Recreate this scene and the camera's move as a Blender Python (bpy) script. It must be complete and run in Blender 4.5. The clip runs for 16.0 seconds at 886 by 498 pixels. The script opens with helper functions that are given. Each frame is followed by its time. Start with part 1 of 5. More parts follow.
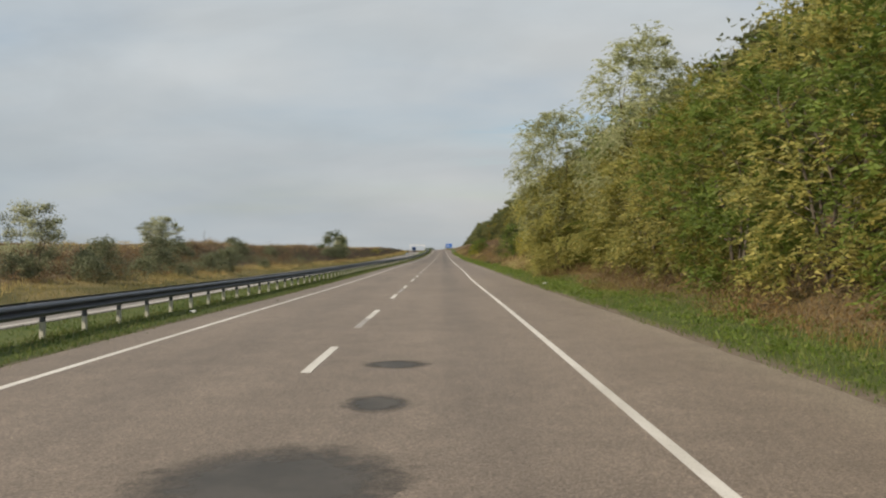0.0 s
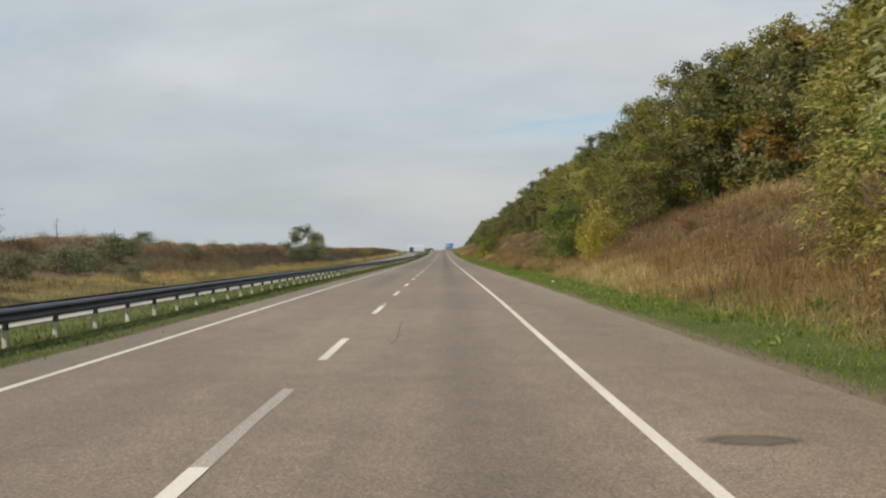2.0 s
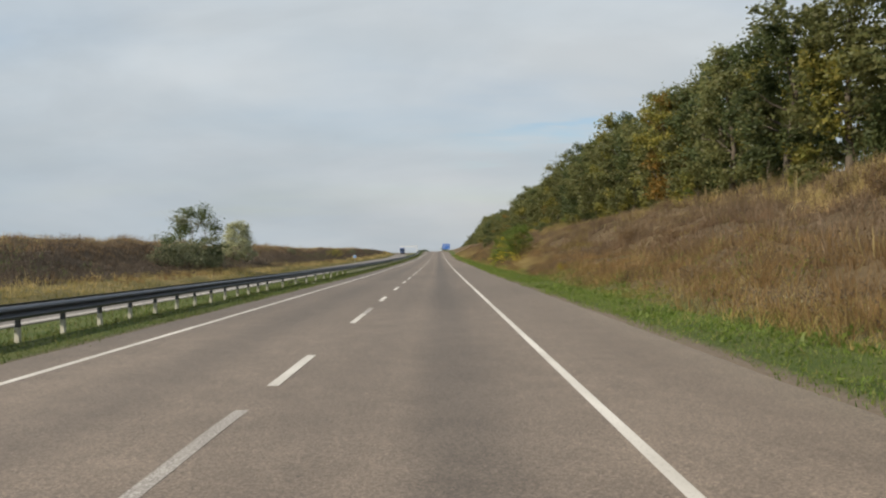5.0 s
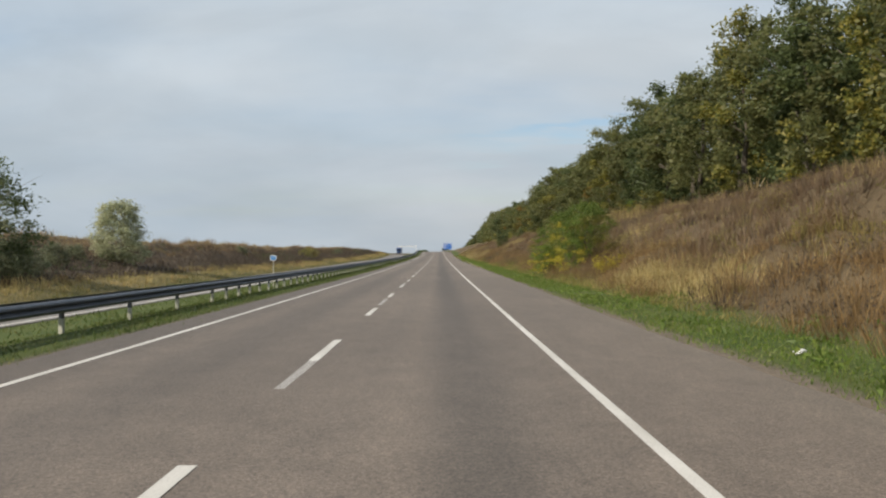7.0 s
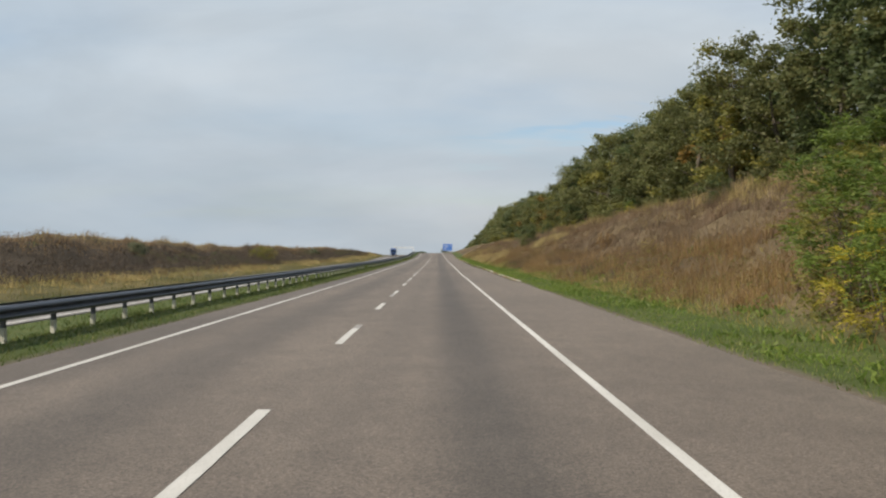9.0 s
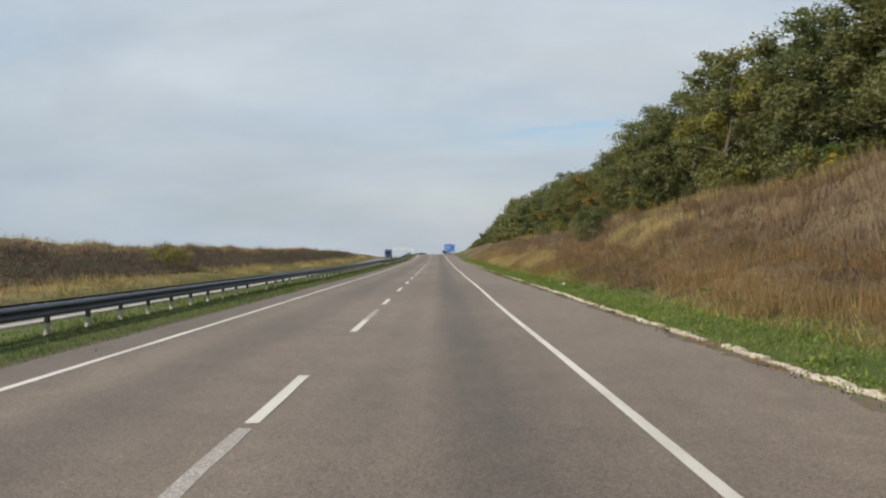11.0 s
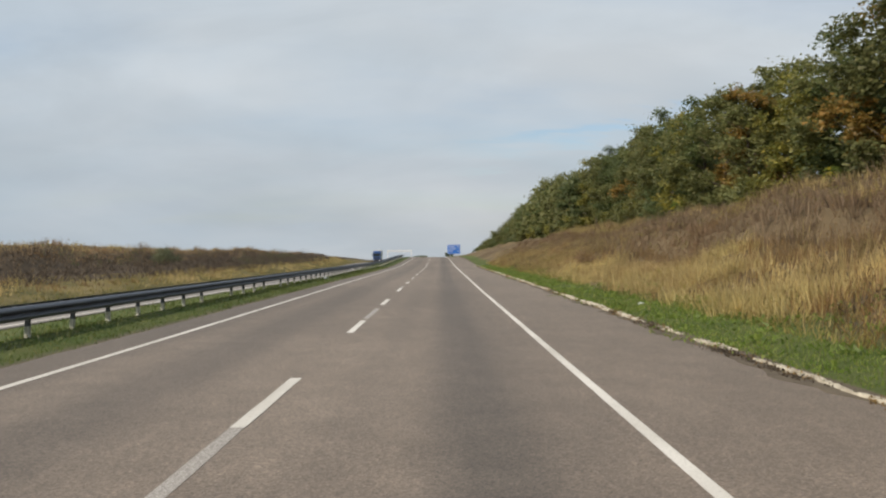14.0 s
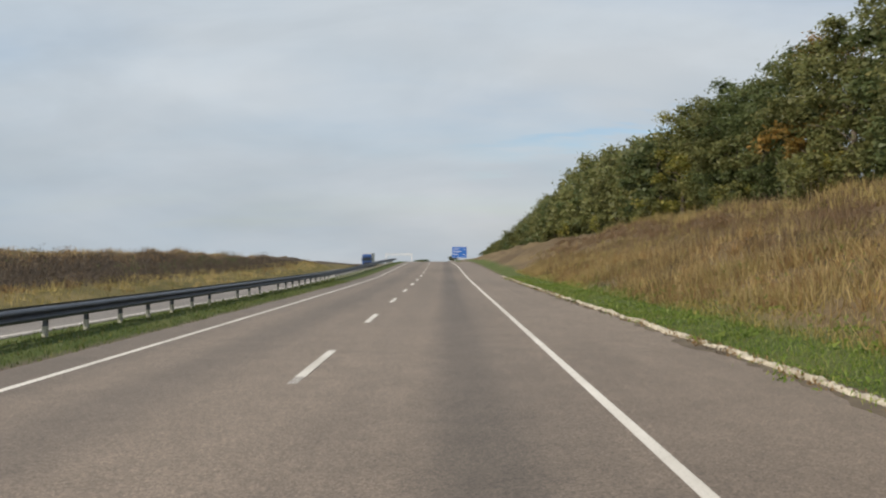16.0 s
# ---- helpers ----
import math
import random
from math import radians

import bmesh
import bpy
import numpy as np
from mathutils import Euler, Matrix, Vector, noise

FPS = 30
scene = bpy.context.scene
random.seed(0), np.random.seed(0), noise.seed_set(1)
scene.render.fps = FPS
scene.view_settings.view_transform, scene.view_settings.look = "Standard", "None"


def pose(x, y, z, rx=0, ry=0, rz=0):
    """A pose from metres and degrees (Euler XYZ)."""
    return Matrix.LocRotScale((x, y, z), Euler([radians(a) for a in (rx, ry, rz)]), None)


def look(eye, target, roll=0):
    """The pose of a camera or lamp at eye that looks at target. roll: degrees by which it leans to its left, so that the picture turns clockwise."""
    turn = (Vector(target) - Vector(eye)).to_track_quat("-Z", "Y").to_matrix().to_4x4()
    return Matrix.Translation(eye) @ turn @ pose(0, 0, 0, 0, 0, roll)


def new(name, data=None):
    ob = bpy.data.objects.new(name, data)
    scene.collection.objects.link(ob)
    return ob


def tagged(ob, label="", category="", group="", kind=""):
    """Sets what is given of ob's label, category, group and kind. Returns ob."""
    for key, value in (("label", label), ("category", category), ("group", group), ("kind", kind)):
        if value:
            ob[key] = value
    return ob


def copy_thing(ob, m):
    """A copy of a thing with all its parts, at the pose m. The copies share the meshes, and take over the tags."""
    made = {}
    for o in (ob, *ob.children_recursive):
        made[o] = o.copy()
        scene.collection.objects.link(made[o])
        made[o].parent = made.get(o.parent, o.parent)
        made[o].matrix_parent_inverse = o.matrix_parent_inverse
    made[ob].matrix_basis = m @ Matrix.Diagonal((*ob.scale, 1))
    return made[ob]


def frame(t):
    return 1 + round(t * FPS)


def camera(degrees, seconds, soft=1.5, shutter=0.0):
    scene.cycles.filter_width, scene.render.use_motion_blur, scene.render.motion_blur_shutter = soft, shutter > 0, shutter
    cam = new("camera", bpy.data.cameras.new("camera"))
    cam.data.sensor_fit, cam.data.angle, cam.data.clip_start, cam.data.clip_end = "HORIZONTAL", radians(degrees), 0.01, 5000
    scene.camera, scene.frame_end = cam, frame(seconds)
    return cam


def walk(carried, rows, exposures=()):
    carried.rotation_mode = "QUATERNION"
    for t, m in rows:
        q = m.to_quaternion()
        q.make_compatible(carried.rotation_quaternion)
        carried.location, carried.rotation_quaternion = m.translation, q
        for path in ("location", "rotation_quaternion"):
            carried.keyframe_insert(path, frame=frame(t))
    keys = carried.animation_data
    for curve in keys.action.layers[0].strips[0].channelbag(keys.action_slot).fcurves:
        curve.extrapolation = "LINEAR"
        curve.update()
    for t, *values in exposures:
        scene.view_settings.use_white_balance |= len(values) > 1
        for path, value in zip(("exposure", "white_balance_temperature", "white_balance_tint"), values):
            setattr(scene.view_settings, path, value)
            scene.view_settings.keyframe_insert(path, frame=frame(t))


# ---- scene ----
# camera: seconds, x, y, z, yaw, pitch, roll
cam = camera(56.0, 16.0, soft=2.2)
PATH = [
    (0.0, -0.000, -0.015, 1.650, -0.022, -0.016, 0.092),
    (0.5, -0.024, 11.672, 1.578, 0.044, -0.009, 0.152),
    (1.0, -0.050, 23.455, 1.499, 0.060, 0.033, 0.161),
    (1.5, -0.050, 35.445, 1.403, 0.020, 0.009, 0.182),
    (2.0, -0.017, 47.450, 1.328, -0.017, 0.044, 0.272),
    (2.5, 0.049, 59.304, 1.266, -0.051, 0.010, 0.318),
    (3.0, 0.128, 70.987, 1.227, -0.137, 0.070, 0.293),
    (3.5, 0.189, 82.614, 1.185, -0.207, 0.137, 0.264),
    (4.0, 0.222, 94.545, 1.125, -0.273, 0.142, 0.213),
    (6.5, 0.096, 153.344, 0.838, -0.262, 0.219, -0.120),
    (7.0, 0.056, 164.789, 0.784, -0.278, 0.218, -0.149),
    (7.5, -0.002, 176.361, 0.727, -0.282, 0.296, -0.227),
    (8.0, -0.053, 188.161, 0.685, -0.278, 0.276, -0.307),
    (8.5, -0.075, 199.776, 0.650, -0.319, 0.301, -0.365),
    (9.0, -0.082, 211.374, 0.622, -0.362, 0.348, -0.340),
    (11.5, -0.047, 269.278, 0.581, -0.282, 0.456, 0.054),
    (12.0, -0.027, 280.827, 0.591, -0.279, 0.452, 0.042),
    (12.5, -0.019, 292.242, 0.612, -0.233, 0.507, 0.020),
    (13.0, -0.000, 303.628, 0.627, -0.188, 0.507, 0.025),
    (13.5, 0.030, 314.999, 0.633, -0.186, 0.515, 0.039),
    (14.0, 0.045, 326.400, 0.654, -0.139, 0.648, 0.055),
    (14.5, 0.029, 337.940, 0.689, -0.037, 0.669, 0.091),
    (15.0, 0.019, 349.425, 0.743, 0.047, 0.897, 0.095),
    (15.5, 0.047, 360.607, 0.801, 0.074, 0.909, 0.101),
    (16.0, 0.094, 371.753, 0.865, 0.098, 0.912, 0.117),
]
walk(cam, [(t, pose(x, y, z, 90 + pitch, roll, yaw)) for t, x, y, z, yaw, pitch, roll in PATH],
     [(0.0, -0.12, 7050, 12), (0.5, 0.0, 7050, 12), (3.6, 0.0, 7050, 12), (6.4, 0.0, 6620, 11), (12.0, 0.0, 6590, 11), (14.5, 0.0, 6760, 12), (16.0, 0.0, 6720, 12)])

# ---- world, sun ----
SUN_EL, SUN_AZ = 36.0, -118.0  # degrees up; degrees from straight ahead, minus: to the left
world = bpy.data.worlds.new("sky")
scene.world = world
world.use_nodes = True
wn, wl = world.node_tree.nodes, world.node_tree.links
wn.clear()


def wnode(kind, **values):
    n = wn.new(kind)
    for k, v in values.items():
        n.inputs[k].default_value = v
    return n


w_out = wn.new("ShaderNodeOutputWorld")
sky = wn.new("ShaderNodeTexSky")
sky.sky_type = "NISHITA"
sky.sun_disc = False
sky.sun_elevation, sky.sun_rotation = radians(SUN_EL), radians(SUN_AZ)
sky.air_density, sky.dust_density = 1.0, 1.5
bg_sky = wnode("ShaderNodeBackground", Strength=0.14)
bg_cloud = wnode("ShaderNodeBackground", Strength=1.0)
w_mix = wn.new("ShaderNodeMixShader")
w_co = wn.new("ShaderNodeTexCoord")
w_sep = wn.new("ShaderNodeSeparateXYZ")
wl.new(w_co.outputs["Generated"], w_sep.inputs[0])


def wmath(op, a, b):
    n = wn.new("ShaderNodeMath")
    n.operation = op
    for i, v in enumerate((a, b)):
        if isinstance(v, (int, float)):
            n.inputs[i].default_value = v
        else:
            wl.new(v, n.inputs[i])
    return n.outputs[0]


# the cloud sheet lies flat overhead, so that it runs together towards the horizon
w_h = wmath("ADD", wmath("MAXIMUM", w_sep.outputs[2], 0.0), 0.30)
w_plane = wn.new("ShaderNodeCombineXYZ")
wl.new(wmath("DIVIDE", w_sep.outputs[0], w_h), w_plane.inputs[0])
wl.new(wmath("DIVIDE", w_sep.outputs[1], w_h), w_plane.inputs[1])


def wnoise(scale, detail, rough, turn, stretch, at=(0, 0, 0)):
    m = wn.new("ShaderNodeMapping")
    m.inputs["Rotation"].default_value = (0, 0, radians(turn))
    m.inputs["Scale"].default_value = stretch
    m.inputs["Location"].default_value = at
    wl.new(w_plane.outputs[0], m.inputs[0])
    n = wnode("ShaderNodeTexNoise", Scale=scale, Detail=detail, Roughness=rough)
    wl.new(m.outputs[0], n.inputs["Vector"])
    return n.outputs["Fac"]


def wramp(fac, *stops):
    r = wn.new("ShaderNodeValToRGB")
    while len(r.color_ramp.elements) < len(stops):
        r.color_ramp.elements.new(0.5)
    for e, (p, c) in zip(r.color_ramp.elements, stops):
        e.position, e.color = p, (*c, 1)
    wl.new(fac, r.inputs[0])
    return r.outputs[0]


cover = wramp(wnoise(1.5, 6, 0.5, -30, (0.55, 1.5, 1), (0.35, 0.9, 0)), (0.30, (0.45,) * 3), (0.45, (0.86,) * 3), (0.55, (1.0,) * 3))
tone = wramp(wnoise(0.8, 4, 0.5, -24, (0.7, 1.2, 1), (3, 1, 0)), (0.32, (0.425, 0.525, 0.615)), (0.5, (0.510, 0.588, 0.655)), (0.68, (0.610, 0.664, 0.704)))
# a long thin gap in the sheet, ahead and to the right, where the blue shows
w_ahead = wmath("MAXIMUM", w_sep.outputs[1], 0.05)
g_x, g_z = wmath("DIVIDE", w_sep.outputs[0], w_ahead), wmath("DIVIDE", w_sep.outputs[2], w_ahead)
w_rag = wmath("MULTIPLY", wmath("SUBTRACT", wnoise(5.0, 5, 0.6, -24, (0.5, 2.0, 1)), 0.5), 0.13)
g_line = wmath("ADD", wmath("ADD", wmath("MULTIPLY", g_x, 0.19), 0.118), w_rag)
g_off = wmath("ABSOLUTE", wmath("SUBTRACT", g_z, g_line), 0.0)


def wfade(v, a, b, c=0.0, d=1.0):
    n = wnode("ShaderNodeMapRange", **{"From Min": a, "From Max": b, "To Min": c, "To Max": d})
    n.interpolation_type = "SMOOTHSTEP"
    wl.new(v, n.inputs["Value"])
    return n.outputs[0]


gap = wmath("MULTIPLY", wfade(g_off, 0.0, 0.020, 1.0, 0.0), wmath("MULTIPLY", wfade(g_x, -0.02, 0.10), wfade(g_x, 0.30, 0.55, 1.0, 0.0)))
# the sheet is thinner and brighter higher up, with fine slanting wisps
w_flat = wn.new("ShaderNodeCombineXYZ")
wl.new(g_x, w_flat.inputs[0])
wl.new(g_z, w_flat.inputs[1])
w_turn = wn.new("ShaderNodeMapping")
w_turn.inputs["Rotation"].default_value = (0, 0, radians(-15))
w_turn.inputs["Scale"].default_value = (1.7, 5.0, 1)
wl.new(w_flat.outputs[0], w_turn.inputs[0])
w_wisp = wnode("ShaderNodeTexNoise", Scale=1.6, Detail=6.0, Roughness=0.55, Distortion=0.4)
wl.new(w_turn.outputs[0], w_wisp.inputs["Vector"])
cover = wmath("SUBTRACT", cover, wmath("MULTIPLY", gap, wfade(w_wisp.outputs["Fac"], 0.38, 0.62, 0.75, 0.25)))
w_level = wmath("MULTIPLY", wfade(w_wisp.outputs["Fac"], 0.32, 0.68, 0.935, 1.065), wfade(g_z, 0.0, 0.24, 0.90, 1.05))
bright = wn.new("ShaderNodeVectorMath")
bright.operation = "SCALE"
wl.new(tone, bright.inputs[0])
wl.new(w_level, bright.inputs["Scale"])
wl.new(bright.outputs[0], bg_cloud.inputs[0])
wl.new(sky.outputs[0], bg_sky.inputs[0])
wl.new(cover, w_mix.inputs[0])
wl.new(bg_sky.outputs[0], w_mix.inputs[1])
wl.new(bg_cloud.outputs[0], w_mix.inputs[2])
wl.new(w_mix.outputs[0], w_out.inputs[0])

sun = new("sun", bpy.data.lights.new("sun", "SUN"))
sun.data.energy, sun.data.angle, sun.data.color = 5.0, radians(1.5), (1.0, 0.91, 0.77)
sun.matrix_world = look((0, 0, 60), (-60 * math.sin(radians(SUN_AZ)) / math.tan(radians(SUN_EL)), -60 * math.cos(radians(SUN_AZ)) / math.tan(radians(SUN_EL)), 0))


# ---- materials ----
def material(name):
    m = bpy.data.materials.new(name)
    m.use_nodes = True
    nt = m.node_tree
    return m, nt, nt.nodes["Principled BSDF"]


def add(nt, kind, ins=None, **values):
    n = nt.nodes.new(kind)
    for k, v in values.items():
        n.inputs[k.replace("_", " ")].default_value = v
    for k, v in (ins or {}).items():
        nt.links.new(v, n.inputs[k])
    return n


def ramp(nt, fac, *stops):
    r = nt.nodes.new("ShaderNodeValToRGB")
    while len(r.color_ramp.elements) < len(stops):
        r.color_ramp.elements.new(0.5)
    for e, (p, c) in zip(r.color_ramp.elements, stops):
        e.position, e.color = p, (*c, 1)
    nt.links.new(fac, r.inputs[0])
    return r.outputs[0]


def mixed(nt, fac, a, b, kind="MIX"):
    m = nt.nodes.new("ShaderNodeMix")
    m.data_type, m.blend_type = "RGBA", kind
    for i, v in ((0, fac), (6, a), (7, b)):
        if isinstance(v, (int, float)):
            m.inputs[i].default_value = v
        elif isinstance(v, tuple):
            m.inputs[i].default_value = (*v, 1)
        else:
            nt.links.new(v, m.inputs[i])
    return m.outputs[2]


def number(nt, op, a, b=0.0, c=0.0):
    n = nt.nodes.new("ShaderNodeMath")
    n.operation = op
    for i, v in enumerate((a, b, c)):
        if isinstance(v, (int, float)):
            n.inputs[i].default_value = v
        else:
            nt.links.new(v, n.inputs[i])
    return n.outputs[0]


def grain(nt, scale, detail=4.0, rough=0.6, stretch=(1, 1, 1), at=(0, 0, 0)):
    pos = nt.nodes.new("ShaderNodeNewGeometry").outputs["Position"]
    m = nt.nodes.new("ShaderNodeMapping")
    m.inputs["Scale"].default_value, m.inputs["Location"].default_value = stretch, at
    nt.links.new(pos, m.inputs[0])
    n = add(nt, "ShaderNodeTexNoise", {"Vector": m.outputs[0]}, Scale=scale, Detail=detail, Roughness=rough)
    return n.outputs["Fac"]


def bumped(nt, b, height, strength, distance=0.01):
    n = add(nt, "ShaderNodeBump", {"Height": height}, Strength=strength, Distance=distance)
    nt.links.new(n.outputs[0], b.inputs["Normal"])


def surface(name, c1, c2, scale=3.0, rough=0.8, metal=0.0, fine=40.0, bump=0.3, stretch=(1, 1, 1)):
    """Two tones at a broad scale, a finer grain over them, and relief."""
    m, nt, b = material(name)
    broad, small = grain(nt, scale, 5, 0.6, stretch), grain(nt, fine, 3)
    col = mixed(nt, ramp(nt, broad, (0.35, (0, 0, 0)), (0.65, (1, 1, 1))), c1, c2)
    col = mixed(nt, 0.35, col, ramp(nt, small, (0.3, (0.45,) * 3), (0.7, (1.0,) * 3)), "MULTIPLY")
    nt.links.new(col, b.inputs["Base Color"])
    b.inputs["Roughness"].default_value, b.inputs["Metallic"].default_value = rough, metal
    if bump:
        bumped(nt, b, small, bump)
    return m


def leafy(name, *tones, shine=0.5, through_light=0.52, gain=0.35, drift=None):
    """Leaves or blades: each its own tone, each plant a little lighter or darker."""
    m, nt, b = material(name)
    isl = nt.nodes.new("ShaderNodeNewGeometry").outputs["Random Per Island"]
    stops = [(i / max(1, len(tones) - 1), c) for i, c in enumerate(tones)]
    col = ramp(nt, isl, *stops)
    if drift:
        slow = ramp(nt, grain(nt, 0.13, 3, 0.6, (1.3, 0.7, 1)), (0.42, (0, 0, 0)), (0.58, (1, 1, 1)))
        col = mixed(nt, number(nt, "MULTIPLY", slow, 0.65), col, drift)
    own = nt.nodes.new("ShaderNodeObjectInfo").outputs["Random"]
    patch = grain(nt, 0.35, 3, 0.6)
    # noise in the colour imitates lit clump tops and the shadows between them
    clump_shade = number(nt, "MULTIPLY", number(nt, "SUBTRACT", grain(nt, 1.5, 2, 0.6, (1, 1, 0.8)), 0.5), 1.5 if drift else 1.15)
    val = number(nt, "ADD", number(nt, "ADD", number(nt, "MULTIPLY", own, 0.35), clump_shade), number(nt, "MULTIPLY", patch, 1.7 if drift else 0.9))
    hsv = add(nt, "ShaderNodeHueSaturation", {"Color": col, "Value": number(nt, "ADD", val, gain)}, Saturation=1.0)
    nt.links.new(hsv.outputs[0], b.inputs["Base Color"])
    b.inputs["Roughness"].default_value = shine
    b.inputs["Specular IOR Level"].default_value = 0.3
    tr = add(nt, "ShaderNodeBsdfTranslucent", {"Color": hsv.outputs[0]})
    mx = add(nt, "ShaderNodeMixShader", {1: b.outputs[0], 2: tr.outputs[0]})
    mx.inputs[0].default_value = through_light
    nt.links.new(mx.outputs[0], nt.nodes["Material Output"].inputs[0])
    return m


def asphalt_material(name, centre, light, dark, streaks=()):
    """Worn asphalt: stone grain, broad stains, and darker bands that the traffic has left along the lanes."""
    m, nt, b = material(name)
    pos = nt.nodes.new("ShaderNodeNewGeometry").outputs["Position"]
    sep = add(nt, "ShaderNodeSeparateXYZ", {0: pos})
    along = grain(nt, 0.5, 5, 0.6, (1.0, 0.06, 1))
    col = mixed(nt, ramp(nt, along, (0.3, (0, 0, 0)), (0.7, (1, 1, 1))), light, dark)
    deep = add(nt, "ShaderNodeMapRange", {"Value": sep.outputs[1]}, From_Min=60.0, From_Max=190.0, To_Min=0.45, To_Max=1.0).outputs[0]
    for x, half, much in streaks:
        off = number(nt, "ABSOLUTE", number(nt, "SUBTRACT", sep.outputs[0], x))
        band = add(nt, "ShaderNodeMapRange", {"Value": off}, From_Min=half * 0.15, From_Max=half, To_Min=1.0, To_Max=0.0)
        band.interpolation_type = "SMOOTHSTEP"
        wob = number(nt, "MULTIPLY", band.outputs[0], number(nt, "MULTIPLY", number(nt, "ADD", number(nt, "MULTIPLY", along, 0.6), 0.55), number(nt, "MULTIPLY", deep, much)))
        col = mixed(nt, wob, col, (0.074, 0.062, 0.053))
    # dust blown against the edge of the shoulder
    dust = add(nt, "ShaderNodeMapRange", {"Value": number(nt, "ADD", sep.outputs[0], number(nt, "MULTIPLY", number(nt, "SUBTRACT", grain(nt, 1.1, 5, 0.7, (1, 0.4, 1)), 0.5), 1.6))}, From_Min=3.7, From_Max=4.9, To_Min=0.0, To_Max=0.55).outputs[0]
    old = add(nt, "ShaderNodeMapRange", {"Value": sep.outputs[1]}, From_Min=90.0, From_Max=240.0, To_Min=1.0, To_Max=0.15).outputs[0]
    col = mixed(nt, number(nt, "MULTIPLY", dust, old), col, (0.235, 0.200, 0.152))
    patches = ramp(nt, grain(nt, 0.11, 4, 0.6, (1, 0.5, 1)), (0.42, (0.8,) * 3), (0.6, (1.0,) * 3))
    col = mixed(nt, 0.8, col, patches, "MULTIPLY")
    aged = ramp(nt, number(nt, "MULTIPLY", sep.outputs[1], 0.002), (0.24, (1.0,) * 3), (0.31, (0.88,) * 3), (0.38, (0.90,) * 3), (0.43, (0.96,) * 3), (0.52, (1.0,) * 3))
    col = mixed(nt, 1.0, col, aged, "MULTIPLY")
    stones = add(nt, "ShaderNodeTexVoronoi", {"Vector": pos}, Scale=62.0)
    speck = ramp(nt, stones.outputs["Color"], (0.0, (0.42,) * 3), (0.5, (0.95,) * 3), (1.0, (1.6,) * 3))
    col = mixed(nt, 0.85, col, speck, "MULTIPLY")
    mid = ramp(nt, grain(nt, 26, 4, 0.85), (0.34, (0.55,) * 3), (0.5, (1.0,) * 3), (0.66, (1.42,) * 3))
    col = mixed(nt, 0.6, col, mid, "MULTIPLY")
    coarse = ramp(nt, grain(nt, 5, 3, 0.7, (1, 0.3, 1)), (0.36, (0.92,) * 3), (0.64, (1.07,) * 3))
    col = mixed(nt, 0.7, col, coarse, "MULTIPLY")
    blotch = ramp(nt, grain(nt, 1.3, 4, 0.65), (0.35, (0.86,) * 3), (0.65, (1.08,) * 3))
    col = mixed(nt, 0.8, col, blotch, "MULTIPLY")
    age = add(nt, "ShaderNodeMapRange", {"Value": number(nt, "ADD", sep.outputs[1], number(nt, "MULTIPLY", along, 40.0))}, From_Min=90.0, From_Max=190.0, To_Min=1.12, To_Max=0.95)
    col = mixed(nt, 1.0, col, age.outputs[0], "MULTIPLY")
    nt.links.new(col, b.inputs["Base Color"])
    b.inputs["Roughness"].default_value = 0.70
    bumped(nt, b, stones.outputs["Distance"], 0.35, 0.006)
    return m


M_ASPHALT = asphalt_material("asphalt", 0, (0.198, 0.158, 0.125), (0.168, 0.134, 0.106), ((0.45, 0.85, 0.74), (-3.65, 1.0, 0.46), (1.3, 0.5, 0.18), (-0.9, 0.5, 0.15), (-5.9, 1.3, 0.5)))
M_ASPHALT_FAR = asphalt_material("asphalt_opposite", 0, (0.21, 0.19, 0.175), (0.18, 0.16, 0.145), ((-19.2, 1.0, 0.3), (-16.0, 1.0, 0.2)))
M_TAR = surface("patched_asphalt", (0.055, 0.055, 0.055), (0.09, 0.085, 0.08), 2.0, 0.85, 0, 60, 0.4)
M_STAIN = surface("oil_stain", (0.05, 0.045, 0.042), (0.085, 0.075, 0.07), 3.0, 0.6, 0, 50, 0.2)
M_FAINT = surface("faint_stain", (0.115, 0.097, 0.082), (0.140, 0.118, 0.10), 3.0, 0.75, 0, 50, 0.3)


def feather(m):
    """Lets a stain run out raggedly towards its rim."""
    nt = m.node_tree
    uv = nt.nodes.new("ShaderNodeTexCoord").outputs["Generated"]
    off = add(nt, "ShaderNodeVectorMath", {0: uv})
    off.operation = "SUBTRACT"
    off.inputs[1].default_value = (0.5, 0.5, 0.5)
    flat = add(nt, "ShaderNodeVectorMath", {0: off.outputs[0]})
    flat.operation = "MULTIPLY"
    flat.inputs[1].default_value = (1, 1, 0)
    far = add(nt, "ShaderNodeVectorMath", {0: flat.outputs[0]})
    far.operation = "LENGTH"
    rag = number(nt, "ADD", far.outputs["Value"], number(nt, "MULTIPLY", number(nt, "SUBTRACT", grain(nt, 5, 5, 0.7), 0.5), 0.35))
    keep = add(nt, "ShaderNodeMapRange", {"Value": rag}, From_Min=0.22, From_Max=0.46, To_Min=0.85, To_Max=0.0).outputs[0]
    mx = add(nt, "ShaderNodeMixShader", {0: keep, 1: nt.nodes.new("ShaderNodeBsdfTransparent").outputs[0], 2: nt.nodes["Principled BSDF"].outputs[0]})
    nt.links.new(mx.outputs[0], nt.nodes["Material Output"].inputs[0])


feather(M_TAR)
feather(M_STAIN)
feather(M_FAINT)
M_CRACK = surface("crack_dirt", (0.03, 0.027, 0.025), (0.05, 0.045, 0.04), 4.0, 0.9)


